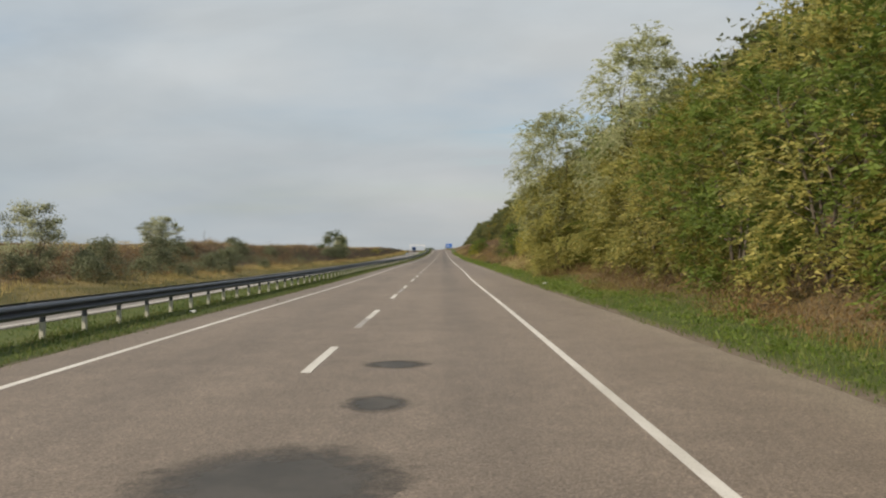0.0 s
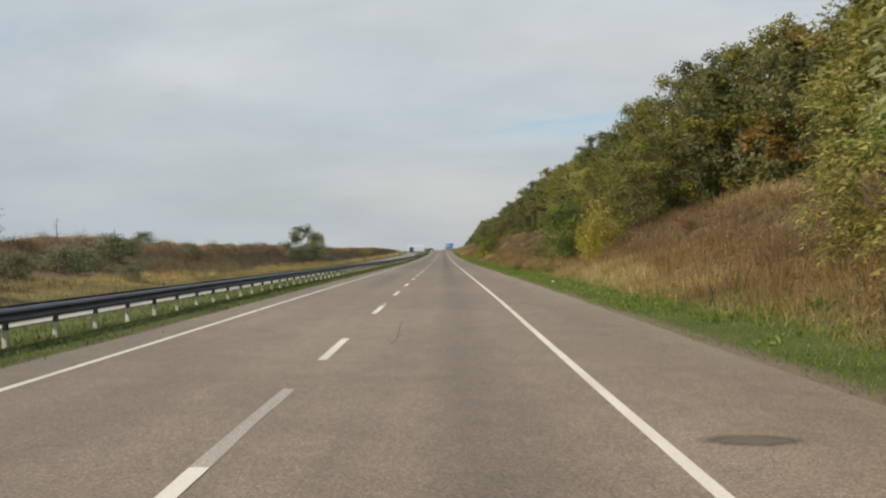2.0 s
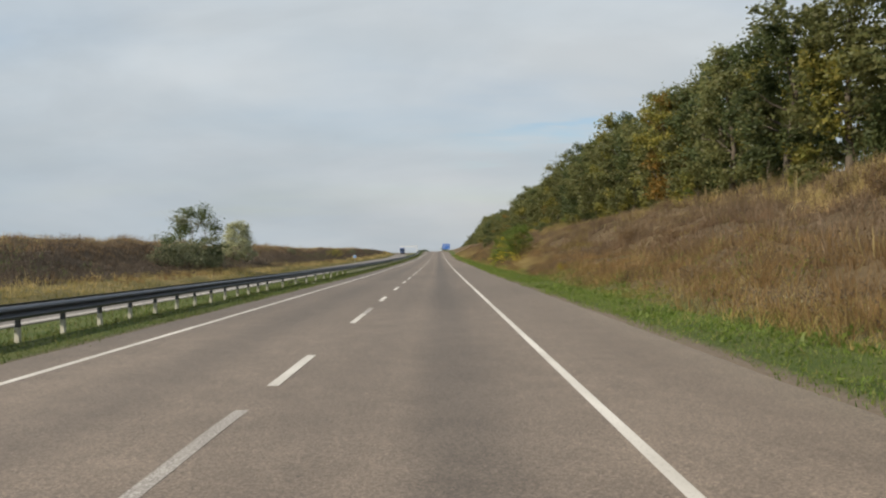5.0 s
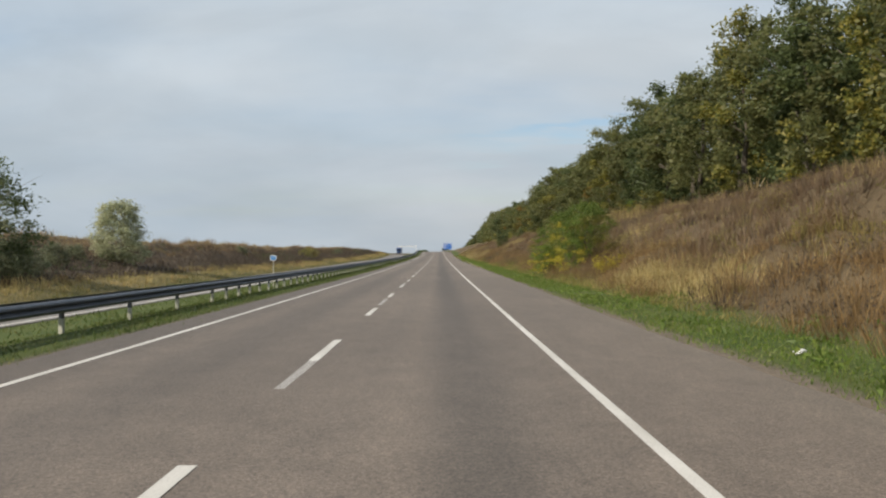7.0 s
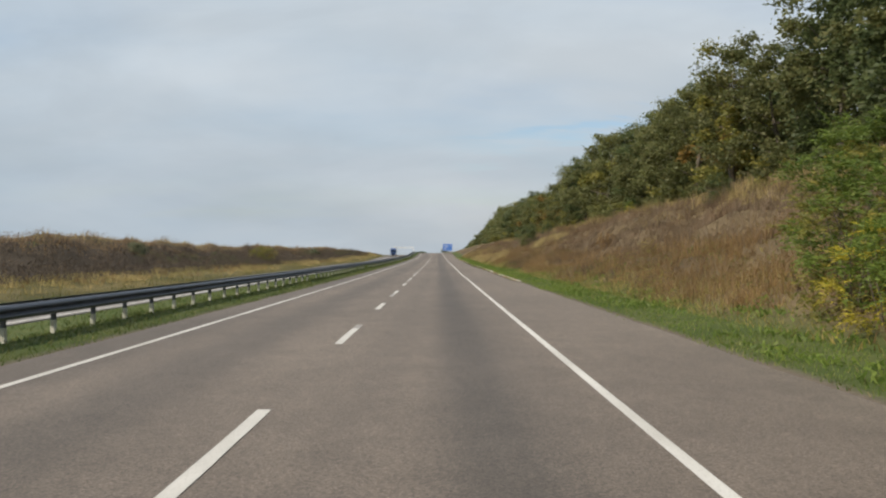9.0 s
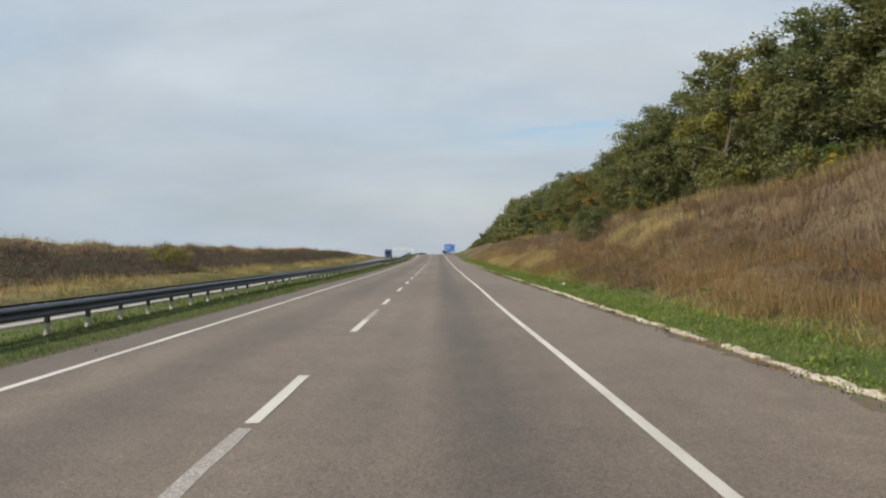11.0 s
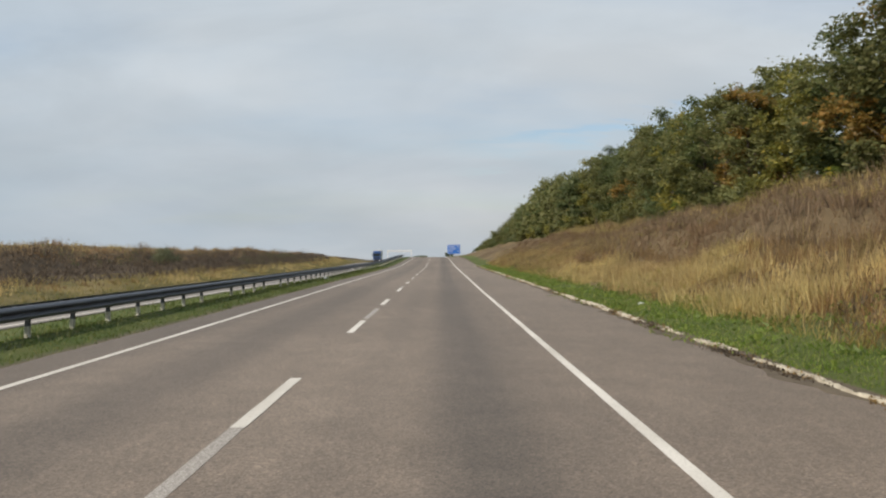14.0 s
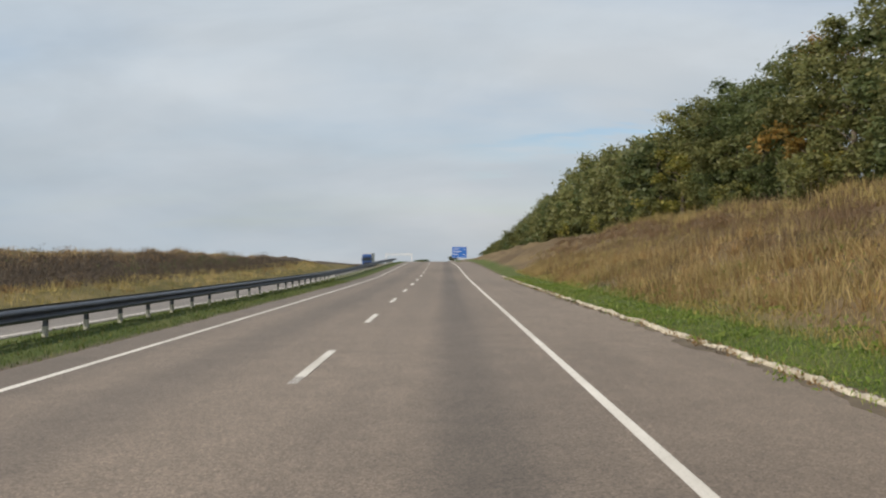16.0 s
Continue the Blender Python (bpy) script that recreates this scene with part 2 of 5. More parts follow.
def paint_material(name, keep):
    m, nt, b = material(name)
    wear = ramp(nt, grain(nt, 45, 4, 0.7), (keep - 0.18, (0, 0, 0)), (keep + 0.1, (1, 1, 1)))
    dirt = ramp(nt, grain(nt, 1.2, 4, 0.6, (1, 0.3, 1)), (0.3, (0.45, 0.43, 0.39)), (0.65, (0.62, 0.60, 0.56)))
    nt.links.new(mixed(nt, wear, (0.19, 0.17, 0.155), dirt), b.inputs["Base Color"])
    b.inputs["Roughness"].default_value = 0.65
    return m


M_PAINT = paint_material("road_paint", 0.36)
M_PAINT_OLD = paint_material("worn_road_paint", 0.61)
M_SOIL = surface("soil", (0.075, 0.058, 0.040), (0.12, 0.095, 0.065), 1.5, 0.95)


def ground_material():
    m, nt, b = material("ground")
    pos = nt.nodes.new("ShaderNodeNewGeometry").outputs["Position"]
    x = add(nt, "ShaderNodeSeparateXYZ", {0: pos}).outputs[0]
    wob = number(nt, "MULTIPLY", number(nt, "SUBTRACT", grain(nt, 0.25, 4), 0.5), 2.2)
    xw = number(nt, "ADD", x, wob)
    dry = mixed(nt, ramp(nt, grain(nt, 0.10, 5, 0.62, (1.2, 0.5, 1)), (0.38, (0, 0, 0)), (0.6, (1, 1, 1))), (0.105, 0.078, 0.048), (0.165, 0.125, 0.072))
    green = mixed(nt, ramp(nt, grain(nt, 0.5, 4), (0.35, (0, 0, 0)), (0.65, (1, 1, 1))), (0.064, 0.094, 0.026), (0.105, 0.122, 0.042))
    right = add(nt, "ShaderNodeMapRange", {"Value": xw}, From_Min=6.9, From_Max=7.9).outputs[0]
    left = add(nt, "ShaderNodeMapRange", {"Value": xw}, From_Min=-20.3, From_Max=-21.5).outputs[0]
    isdry = number(nt, "MAXIMUM", right, left)
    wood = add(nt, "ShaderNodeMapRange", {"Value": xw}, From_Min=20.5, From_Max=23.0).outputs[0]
    col = mixed(nt, isdry, green, dry)
    strip_left = number(nt, "MULTIPLY", left, add(nt, "ShaderNodeMapRange", {"Value": xw}, From_Min=-26.5, From_Max=-25.2).outputs[0])
    sward = mixed(nt, ramp(nt, grain(nt, 0.22, 5, 0.65, (1.2, 0.6, 1)), (0.42, (0, 0, 0)), (0.58, (1, 1, 1))), (0.105, 0.098, 0.040), (0.215, 0.172, 0.080))
    col = mixed(nt, strip_left, col, sward)
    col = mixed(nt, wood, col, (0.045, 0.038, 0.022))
    face = number(nt, "MULTIPLY", add(nt, "ShaderNodeMapRange", {"Value": xw}, From_Min=-25.0, From_Max=-26.2).outputs[0], add(nt, "ShaderNodeMapRange", {"Value": xw}, From_Min=-35.5, From_Max=-34.0).outputs[0])
    past = add(nt, "ShaderNodeMapRange", {"Value": add(nt, "ShaderNodeSeparateXYZ", {0: pos}).outputs[1]}, From_Min=110.0, From_Max=160.0).outputs[0]
    col = mixed(nt, number(nt, "MULTIPLY", number(nt, "MULTIPLY", face, past), 0.75), col, (0.065, 0.05, 0.04))
    edge = number(nt, "ABSOLUTE", number(nt, "SUBTRACT", x, -0.75))
    bare = add(nt, "ShaderNodeMapRange", {"Value": number(nt, "ADD", edge, number(nt, "MULTIPLY", wob, 0.15))}, From_Min=6.05, From_Max=5.75).outputs[0]
    col = mixed(nt, bare, col, (0.17, 0.14, 0.11))
    col = mixed(nt, 0.6, col, ramp(nt, grain(nt, 7, 5, 0.7), (0.3, (0.45,) * 3), (0.7, (1.15,) * 3)), "MULTIPLY")
    nt.links.new(col, b.inputs["Base Color"])
    b.inputs["Roughness"].default_value = 0.95
    b.inputs["Specular IOR Level"].default_value = 0.15
    bumped(nt, b, grain(nt, 9, 5, 0.7), 0.8, 0.06)
    return m


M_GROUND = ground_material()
M_GALV = surface("galvanised_steel", (0.095, 0.107, 0.132), (0.130, 0.142, 0.168), 2.5, 0.5, 0.3, 30, 0.1)
# pale tone of the sunlit rail post feet, and of the kilometre sign's post
M_POSTPALE = surface("pale_post_steel", (0.46, 0.45, 0.37), (0.60, 0.58, 0.50), 6.0, 0.75)
M_KERB = surface("whitewashed_concrete", (0.30, 0.265, 0.205), (0.53, 0.49, 0.395), 4.0, 0.9, 0, 35, 0.6)
M_BARK = surface("bark", (0.075, 0.06, 0.045), (0.14, 0.12, 0.095), 4.0, 0.95, 0, 25, 0.8, (1, 1, 0.25))
M_PALEBARK = surface("pale_bark", (0.24, 0.22, 0.19), (0.36, 0.34, 0.30), 5.0, 0.9, 0, 25, 0.6, (1, 1, 0.25))
M_RUBBER = surface("black_rubber", (0.012, 0.012, 0.013), (0.028, 0.027, 0.026), 6.0, 0.75)
M_SIGNBLUE = surface("blue_sign_sheet", (0.025, 0.15, 0.55), (0.03, 0.17, 0.60), 1.0, 0.45, 0, 20, 0)
M_KMBLUE = surface("pale_blue_sign_sheet", (0.05, 0.24, 0.58), (0.06, 0.27, 0.62), 1.0, 0.45, 0, 20, 0)
M_WHITE = surface("white_enamel", (0.74, 0.74, 0.73), (0.82, 0.82, 0.81), 1.0, 0.4, 0, 20, 0)
M_TRAILER = surface("white_tarpaulin", (0.58, 0.59, 0.60), (0.68, 0.69, 0.70), 0.7, 0.5, 0, 9, 0.1)
M_CABBLUE = surface("blue_truck_paint", (0.018, 0.06, 0.20), (0.025, 0.08, 0.25), 1.0, 0.28, 0.0, 15, 0)
M_DARK = surface("dark_plastic", (0.02, 0.02, 0.022), (0.035, 0.035, 0.038), 3.0, 0.6)
M_GLASS = surface("dark_windscreen", (0.015, 0.02, 0.025), (0.02, 0.028, 0.034), 1.0, 0.06, 0.0, 10, 0)
M_CHROME = surface("grey_metal", (0.40, 0.41, 0.43), (0.52, 0.53, 0.55), 2.0, 0.35, 0.9, 15, 0)
M_LAMP = surface("lamp_glass", (0.75, 0.76, 0.78), (0.85, 0.86, 0.88), 2.0, 0.1, 0, 10, 0)
M_LITTER = surface("white_litter", (0.66, 0.66, 0.64), (0.78, 0.78, 0.77), 8.0, 0.6, 0, 40, 0.3)
M_GREENPANEL = surface("teal_emblem", (0.03, 0.16, 0.15), (0.05, 0.21, 0.19), 3.0, 0.5, 0, 15, 0)
M_PINK = surface("dull_red_emblem", (0.35, 0.16, 0.16), (0.42, 0.20, 0.20), 3.0, 0.5, 0, 15, 0)

L_OAK = leafy("oak_leaves", (0.100, 0.116, 0.045), (0.122, 0.136, 0.052), (0.142, 0.150, 0.057), (0.170, 0.165, 0.063), gain=0.53)
L_DEEP = leafy("deep_green_leaves", (0.069, 0.094, 0.039), (0.091, 0.117, 0.047), (0.119, 0.143, 0.055), gain=0.53)
L_OLIVE = leafy("olive_leaves", (0.100, 0.115, 0.030), (0.150, 0.155, 0.038), (0.205, 0.190, 0.045), (0.27, 0.23, 0.055), gain=0.66)
L_ACACIA = leafy("acacia_leaves", (0.140, 0.157, 0.050), (0.205, 0.210, 0.066), (0.282, 0.262, 0.084), (0.365, 0.315, 0.10), through_light=0.55, gain=0.81)
L_YELLOW = leafy("yellow_leaves", (0.21, 0.185, 0.026), (0.34, 0.29, 0.038), (0.47, 0.40, 0.055), gain=0.68)
L_RUST = leafy("rusty_leaves", (0.09, 0.075, 0.022), (0.17, 0.115, 0.03), (0.24, 0.14, 0.035), gain=0.73)
L_GREEN = leafy("fresh_green_leaves", (0.075, 0.115, 0.025), (0.115, 0.165, 0.034), (0.165, 0.205, 0.045), gain=0.72)
L_PALE = leafy("pale_silvery_leaves", (0.17, 0.18, 0.105), (0.25, 0.26, 0.16), (0.34, 0.345, 0.235), gain=1.05)
L_SAGE = leafy("sage_leaves", (0.085, 0.100, 0.055), (0.135, 0.150, 0.085), (0.20, 0.21, 0.125), gain=0.62)
L_LOCUST = leafy("locust_leaves", (0.23, 0.25, 0.125), (0.32, 0.335, 0.18), (0.41, 0.415, 0.25), through_light=0.55, gain=0.66)
L_GRASS = leafy("green_grass", (0.082, 0.140, 0.022), (0.128, 0.198, 0.033), (0.174, 0.230, 0.047), (0.24, 0.25, 0.08), gain=0.40)
# darker copy of the verge grass: the guard rail's shade is in its tones
L_SHADED_GRASS = leafy("shaded_grass", (0.066, 0.102, 0.025), (0.100, 0.142, 0.036), (0.14, 0.170, 0.050), (0.205, 0.195, 0.08), gain=0.34)
L_STRAW = leafy("straw", (0.23, 0.175, 0.085), (0.34, 0.26, 0.12), (0.45, 0.355, 0.17), gain=0.19, drift=(0.25, 0.215, 0.085))
L_RUSSET = leafy("russet_weeds", (0.150, 0.094, 0.043), (0.192, 0.122, 0.054), (0.245, 0.160, 0.070), (0.295, 0.205, 0.093), gain=0.12, drift=(0.155, 0.104, 0.056))
L_GREYWEED = leafy("mauve_brown_weeds", (0.148, 0.107, 0.070), (0.194, 0.143, 0.094), (0.250, 0.190, 0.127), gain=0.13, drift=(0.180, 0.116, 0.066))
L_DARKWEED = leafy("dark_brown_weeds", (0.056, 0.044, 0.036), (0.092, 0.072, 0.055), (0.142, 0.115, 0.082), gain=0.42)
L_DULLGOLD = leafy("dull_yellow_grass", (0.16, 0.140, 0.045), (0.235, 0.195, 0.066), (0.31, 0.245, 0.09), gain=0.60)
L_GOLD = leafy("golden_grass", (0.34, 0.265, 0.115), (0.47, 0.38, 0.175), (0.29, 0.245, 0.11), gain=0.29, drift=(0.29, 0.215, 0.11))


# ---- mesh helpers ----
def link_mesh(name, me, mat, parent=None, label=""):
    ob = new(name, me)
    for m in (mat if isinstance(mat, (list, tuple)) else [mat]):
        if m.name not in me.materials:
            me.materials.append(m)
    if parent:
        ob.parent = parent
    if label:
        ob["label"] = label
    return ob


def part(name, bm, mat, parent=None, label="", smooth=False):
    me = bpy.data.meshes.new(name)
    bm.normal_update()
    bm.to_mesh(me)
    bm.free()
    if smooth:
        me.shade_smooth()
    return link_mesh(name, me, mat, parent, label)


def empty(name, at, label, category, group="", kind=""):
    ob = new(name)
    ob.empty_display_size = 0.2
    ob.location = at
    return tagged(ob, label, category, group, kind)


def raw_mesh(name, verts, faces):
    """A mesh out of arrays: verts (n, 3), faces (m, k) of one size."""
    me = bpy.data.meshes.new(name)
    verts, faces = np.asarray(verts, np.float32), np.asarray(faces, np.int32)
    k = faces.shape[1]
    me.vertices.add(len(verts))
    me.vertices.foreach_set("co", verts.ravel())
    me.loops.add(faces.size)
    me.loops.foreach_set("vertex_index", faces.ravel())
    me.polygons.add(len(faces))
    me.polygons.foreach_set("loop_start", np.arange(0, faces.size, k, dtype=np.int32))
    me.update(calc_edges=True)
    return me


def box(bm, x0, x1, y0, y1, z0, z1, bevel=0.0):
    r = bmesh.ops.create_cube(bm, size=1.0, matrix=Matrix.LocRotScale(((x0 + x1) / 2, (y0 + y1) / 2, (z0 + z1) / 2), None, (abs(x1 - x0), abs(y1 - y0), abs(z1 - z0))))
    if bevel:
        es = {e for v in r["verts"] for e in v.link_edges}
        bmesh.ops.bevel(bm, geom=list(es), offset=bevel, segments=2, affect="EDGES", profile=0.5)
    return bm


def tube(bm, pts, radii, sides=6):
    rings = []
    for i, p in enumerate(pts):
        p = Vector(p)
        d = (Vector(pts[min(i + 1, len(pts) - 1)]) - Vector(pts[max(i - 1, 0)])).normalized()
        u = d.orthogonal().normalized()
        v = d.cross(u)
        rings.append([bm.verts.new(p + radii[i] * (math.cos(a) * u + math.sin(a) * v)) for a in (2 * math.pi * k / sides for k in range(sides))])
    for a, b in zip(rings, rings[1:]):
        for k in range(sides):
            bm.faces.new((a[k], a[(k + 1) % sides], b[(k + 1) % sides], b[k]))
    bm.faces.new(rings[-1])
    return bm


# ---- lie of the land ----
PROFILE = [(-20, 0.08), (0, -0.00), (20, -0.12), (40, -0.28), (60, -0.39), (80, -0.45), (100, -0.55), (120, -0.66), (140, -0.75), (160, -0.84), (180, -0.94), (200, -1.00), (220, -1.05), (240, -1.07), (260, -1.08), (280, -1.06), (300, -1.02), (320, -1.01), (340, -0.96), (360, -0.85), (380, -0.74), (400, -0.65), (420, -0.54), (440, -0.39), (460, -0.02), (480, 0.35), (500, 0.66), (520, 0.88), (540, 1.00), (560, 1.02), (580, 0.95), (600, 0.80), (640, 0.40), (700, -0.10), (800, -0.80), (1000, -1.6), (3600, -5.0)]
PY, PZ = np.array([p[0] for p in PROFILE], float), np.array([p[1] for p in PROFILE])


def smooth_profile():
    ys = np.arange(-60.0, 700.0, 2.0)
    zs = np.interp(ys, PY, PZ)
    zs[ys < -20] = 0.08
    k = np.hanning(13)
    k /= k.sum()
    pad = np.concatenate([np.full(6, zs[0]), zs, zs[-1] + (zs[-1] - zs[-2]) * np.arange(1, 7)])
    zs = np.convolve(pad, k, "valid")
    return np.concatenate([ys, [800, 1000, 1500, 3600]]), np.concatenate([zs, [-0.8, -1.6, -2.4, -5.0]])


SY, SZ = smooth_profile()


def road_z(y):
    return np.interp(y, SY, SZ)


def bend(y):
    """How far the road has swung aside: it bends gently left past the rise."""
    y = np.asarray(y, float)
    return -np.clip(y - 430, 0, None) ** 2 / (2 * 6500)


def dip(y):
    """How much lower the opposite carriageway lies where this one climbs."""
    f = np.clip((np.asarray(y, float) - 350) / 150, 0, 1)
    return 0.7 * f * f * (3 - 2 * f)


GX = np.array([-400, -120, -60, -46, -38, -36, -34, -31, -29, -27, -25, -22.5, -20.7, -20.2, -14.4, -14.1, -10.5, -8, -6.5, -6.3, 4.5, 4.70, 5.1, 7, 9, 12, 15, 18, 21, 24, 30, 45, 90, 400])
GZ = np.array([3.4, 3.2, 3.1, 3.1, 3.1, 2.8, 2.2, 1.2, 0.6, 0.15, -0.2, -0.45, -0.76, -0.84, -0.84, -0.76, -0.50, -0.12, -0.02, -0.10, -0.10, -0.015, 0.0, 0.12, 0.85, 2.1, 3.6, 4.9, 6.0, 6.7, 7.6, 9.5, 12, 14])
RIGHT_Y, RIGHT_K = [-50, 60, 100, 210, 320, 360, 395, 445, 530, 700], [0.75, 0.78, 0.82, 0.95, 0.99, 0.85, 0.77, 0.78, 0.6, 0.5]
LEFT_Y, LEFT_K = [-50, 88, 130, 200, 280, 325, 400, 440, 455, 487, 520, 700], [0.6, 0.66, 0.95, 1.02, 0.95, 0.9, 0.68, 0.7, 0.58, 0.46, 0.36, 0.1]


def lump(x, y):
    return (np.sin(x * 0.9 + 1.3 * np.sin(y * 0.11)) * np.sin(y * 0.23 + 0.7 * np.sin(x * 0.4)) + 0.6 * np.sin(x * 0.37 + y * 0.071) + 0.5 * np.sin(y * 0.53 + x * 1.7))


def ground_z(x, y):
    x, y = np.asarray(x, float), np.asarray(y, float)
    g = np.interp(x, GX, GZ)
    kr, kl = np.interp(y, RIGHT_Y, RIGHT_K), np.interp(y, LEFT_Y, LEFT_K)
    g = np.where((x > 7) & (g > 0), 0.12 + (g - 0.12) * kr, g)
    g = np.where((x < -24) & (g > 0), g * kl, g)
    g = g - dip(y) * np.clip((-9 - x) / 4, 0, 1) * np.clip((x + 26) / 5, 0, 1)
    g = g + np.interp(x, [-10.5, -8, -7.4, -6.5], [0, 1, 0.8, 0]) * np.interp(y, [0, 180, 300, 450], [0.07, 0.08, 0.18, 0.18])
    g = g + 0.34 * np.sin(y * 0.62 + 1.3 * np.sin(x * 0.5)) * np.sin(x * 0.75 + 0.21 * y) * np.clip((x - 8.5) / 2, 0, 1) * np.clip((19 - x) / 2, 0, 1)
    wild = np.clip((x - 7) / 4, 0, 1) + np.clip((-27 - x) / 4, 0, 1)
    return road_z(y) + g + 0.40 * lump(x, y) * np.clip(wild, 0, 1) * np.clip((650 - y) / 100, 0, 1)


def verge_x(y):
    """Where the asphalt of the shoulder ends and the grass begins."""
    return np.interp(y, [0, 190, 215, 262], [4.74, 4.72, 4.90, 4.98])


def lay(x, y):
    """A point on the land, x counted from the road's own line."""
    return (float(x + bend(y)), float(y), float(ground_z(x, y)))


# the ground: one sheet to the horizon
def build_ground():
    xs = np.unique(np.concatenate([GX, np.arange(-46, -24, 1.5), np.arange(5, 30, 1.0), [-7.4, -3000, -1500, -800, -250, -180, -90, -75, 35, 40, 60, 150, 250, 800, 1500, 3000]]))
    ys = np.concatenate([[-400, -200, -100], np.arange(-60, 620, 2.0), np.arange(620, 1000, 20), [1100, 1300, 1600, 2000, 2600, 3500]])
    X, Y = np.meshgrid(xs, ys)
    Z = ground_z(X, Y)
    V = np.stack([X + bend(np.minimum(Y, 900)), Y, Z], -1).reshape(-1, 3)
    nx, ny = len(xs), len(ys)
    i = (np.arange(ny - 1)[:, None] * nx + np.arange(nx - 1)).ravel()
    me = raw_mesh("ground", V, np.stack([i, i + 1, i + nx + 1, i + nx], 1))
    me.shade_smooth()
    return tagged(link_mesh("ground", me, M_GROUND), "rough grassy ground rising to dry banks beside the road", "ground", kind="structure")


build_ground()
ROAD_END = 900.0


def strip(name, x0, x1, y0, y1, lift, mat, step=6.0, thick=0.0, parent=None, ragged=0.0, seed=1, sunk=False, stray=None, edge=None):
    """A strip laid along the road, from x0 to x1, lifted above the asphalt; ragged: how far its edges stray."""
    n = max(2, int((y1 - y0) / step) + 1)
    ys = np.linspace(y0, y1, n)
    rg = np.random.default_rng(seed)
    a, b = x0 + ragged * rg.uniform(-1, 1, n), x1 + ragged * rg.uniform(-1, 1, n)
    if edge:
        b = edge(ys) + ragged * rg.uniform(-1, 1, n)
    if stray:
        off = np.interp(ys, [p[0] for p in stray], [p[1] for p in stray])
        a, b = a + off, b + off
    z = road_z(ys) + lift - (dip(ys) if sunk else 0.0)
    cols = [(a, z), (b, z)]
    if thick:
        cols = [(a, z - thick), (a, z), (b, z), (b, z - thick)]
    k = len(cols)
    V = np.stack([np.stack([c + bend(ys), ys, h], -1) for c, h in cols], 1).reshape(-1, 3)
    i = (np.arange(n - 1)[:, None] * k + np.arange(k - 1)).ravel()
    me = raw_mesh(name, V, np.stack([i, i + 1, i + k + 1, i + k], 1))
    me.shade_flat()
    return link_mesh(name, me, mat, parent)


road = tagged(strip("road", -6.45, 4.98, -60, ROAD_END, 0.0, M_ASPHALT, 1.5, 0.12, ragged=0.04, seed=3, edge=verge_x), "worn grey-brown asphalt carriageway with two lanes and a paved shoulder", "road", kind="structure")
tagged(strip("opposite_road", -20.3, -14.25, -60, ROAD_END, -0.75, M_ASPHALT_FAR, 3.0, 0.12, ragged=0.04, seed=4, sunk=True), "pale grey asphalt carriageway beyond the median", "road", kind="structure")
# edge lines
tagged(strip("edge_line", -5.52, -5.39, -40, 640, 0.004, M_PAINT, 4.0, parent=None), "solid white edge line along the inner lane", "road marking", kind="structure")
STRAY = [(30, 0.0), (42, -0.04), (53, -0.08), (62, -0.05), (76, 0.0), (270, 0.0), (281, -0.05), (288, -0.05), (298, 0.0), (322, 0.0), (332, 0.02), (348, 0.0), (366, -0.05), (380, -0.03), (400, 0.0)]
tagged(strip("edge_line", 1.885, 2.015, -40, 640, 0.004, M_PAINT, 4.0, stray=STRAY), "solid white edge line along the paved shoulder", "road marking", kind="structure")
tagged(strip("edge_line", -14.8, -14.6, -40, 640, -0.746, M_PAINT, 4.0, sunk=True), "solid white edge line of the opposite carriageway", "road marking", kind="structure")
# lane dashes: a bright set, and an older one, half worn away
lane_line = empty("lane_line", (0, 0, 0), "broken white lane line with older worn strokes under it", "road marking", kind="structure")
DASH_FAR, DASH_EVERY, DASH_LONG = 14.77, 9.785, 3.25
for k in range(-2, 60):
    y1 = DASH_FAR + DASH_EVERY * k
    strip("dash", -1.985, -1.835, y1 - DASH_LONG, y1, 0.006, M_PAINT, 0.8, parent=lane_line, ragged=0.006, seed=50 + k)
    y0 = 88.6 + (8.75 if k < 10 else 8.65) * (k - 10)
    if 15 < y0 < 400 and k % 2 == 0:
        strip("worn_dash", -1.99, -1.84, y0, y0 + 4.1, 0.003, M_PAINT_OLD, 0.8, parent=lane_line, ragged=0.012, seed=150 + k)


def blot(name, cx, cy, rx, ry, mat, lift, seed, label, points=26, rough=0.3):
    """A flat, irregular patch on the asphalt."""
    rg = np.random.default_rng(seed)
    ph, amp = rg.uniform(0, 6.28, 5), rg.uniform(0.3, 1, 5) * rough / np.arange(1, 6)
    bm = bmesh.new()
    mid = bm.verts.new((cx + float(bend(cy)), cy, float(road_z(cy)) + lift))
    ring = []
    for i in range(points):
        a = 2 * math.pi * i / points
        r = 1 + sum(amp[j] * math.sin((j + 1) * a + ph[j]) for j in range(5)) + rg.uniform(-0.06, 0.06)
        x, y = cx + rx * r * math.cos(a), cy + ry * r * math.sin(a)
        ring.append(bm.verts.new((x + float(bend(y)), y, float(road_z(y)) + lift)))
    for i in range(points):
        bm.faces.new((mid, ring[i], ring[(i + 1) % points]))
    return tagged(part(name, bm, mat), label, "road patch", kind="structure")


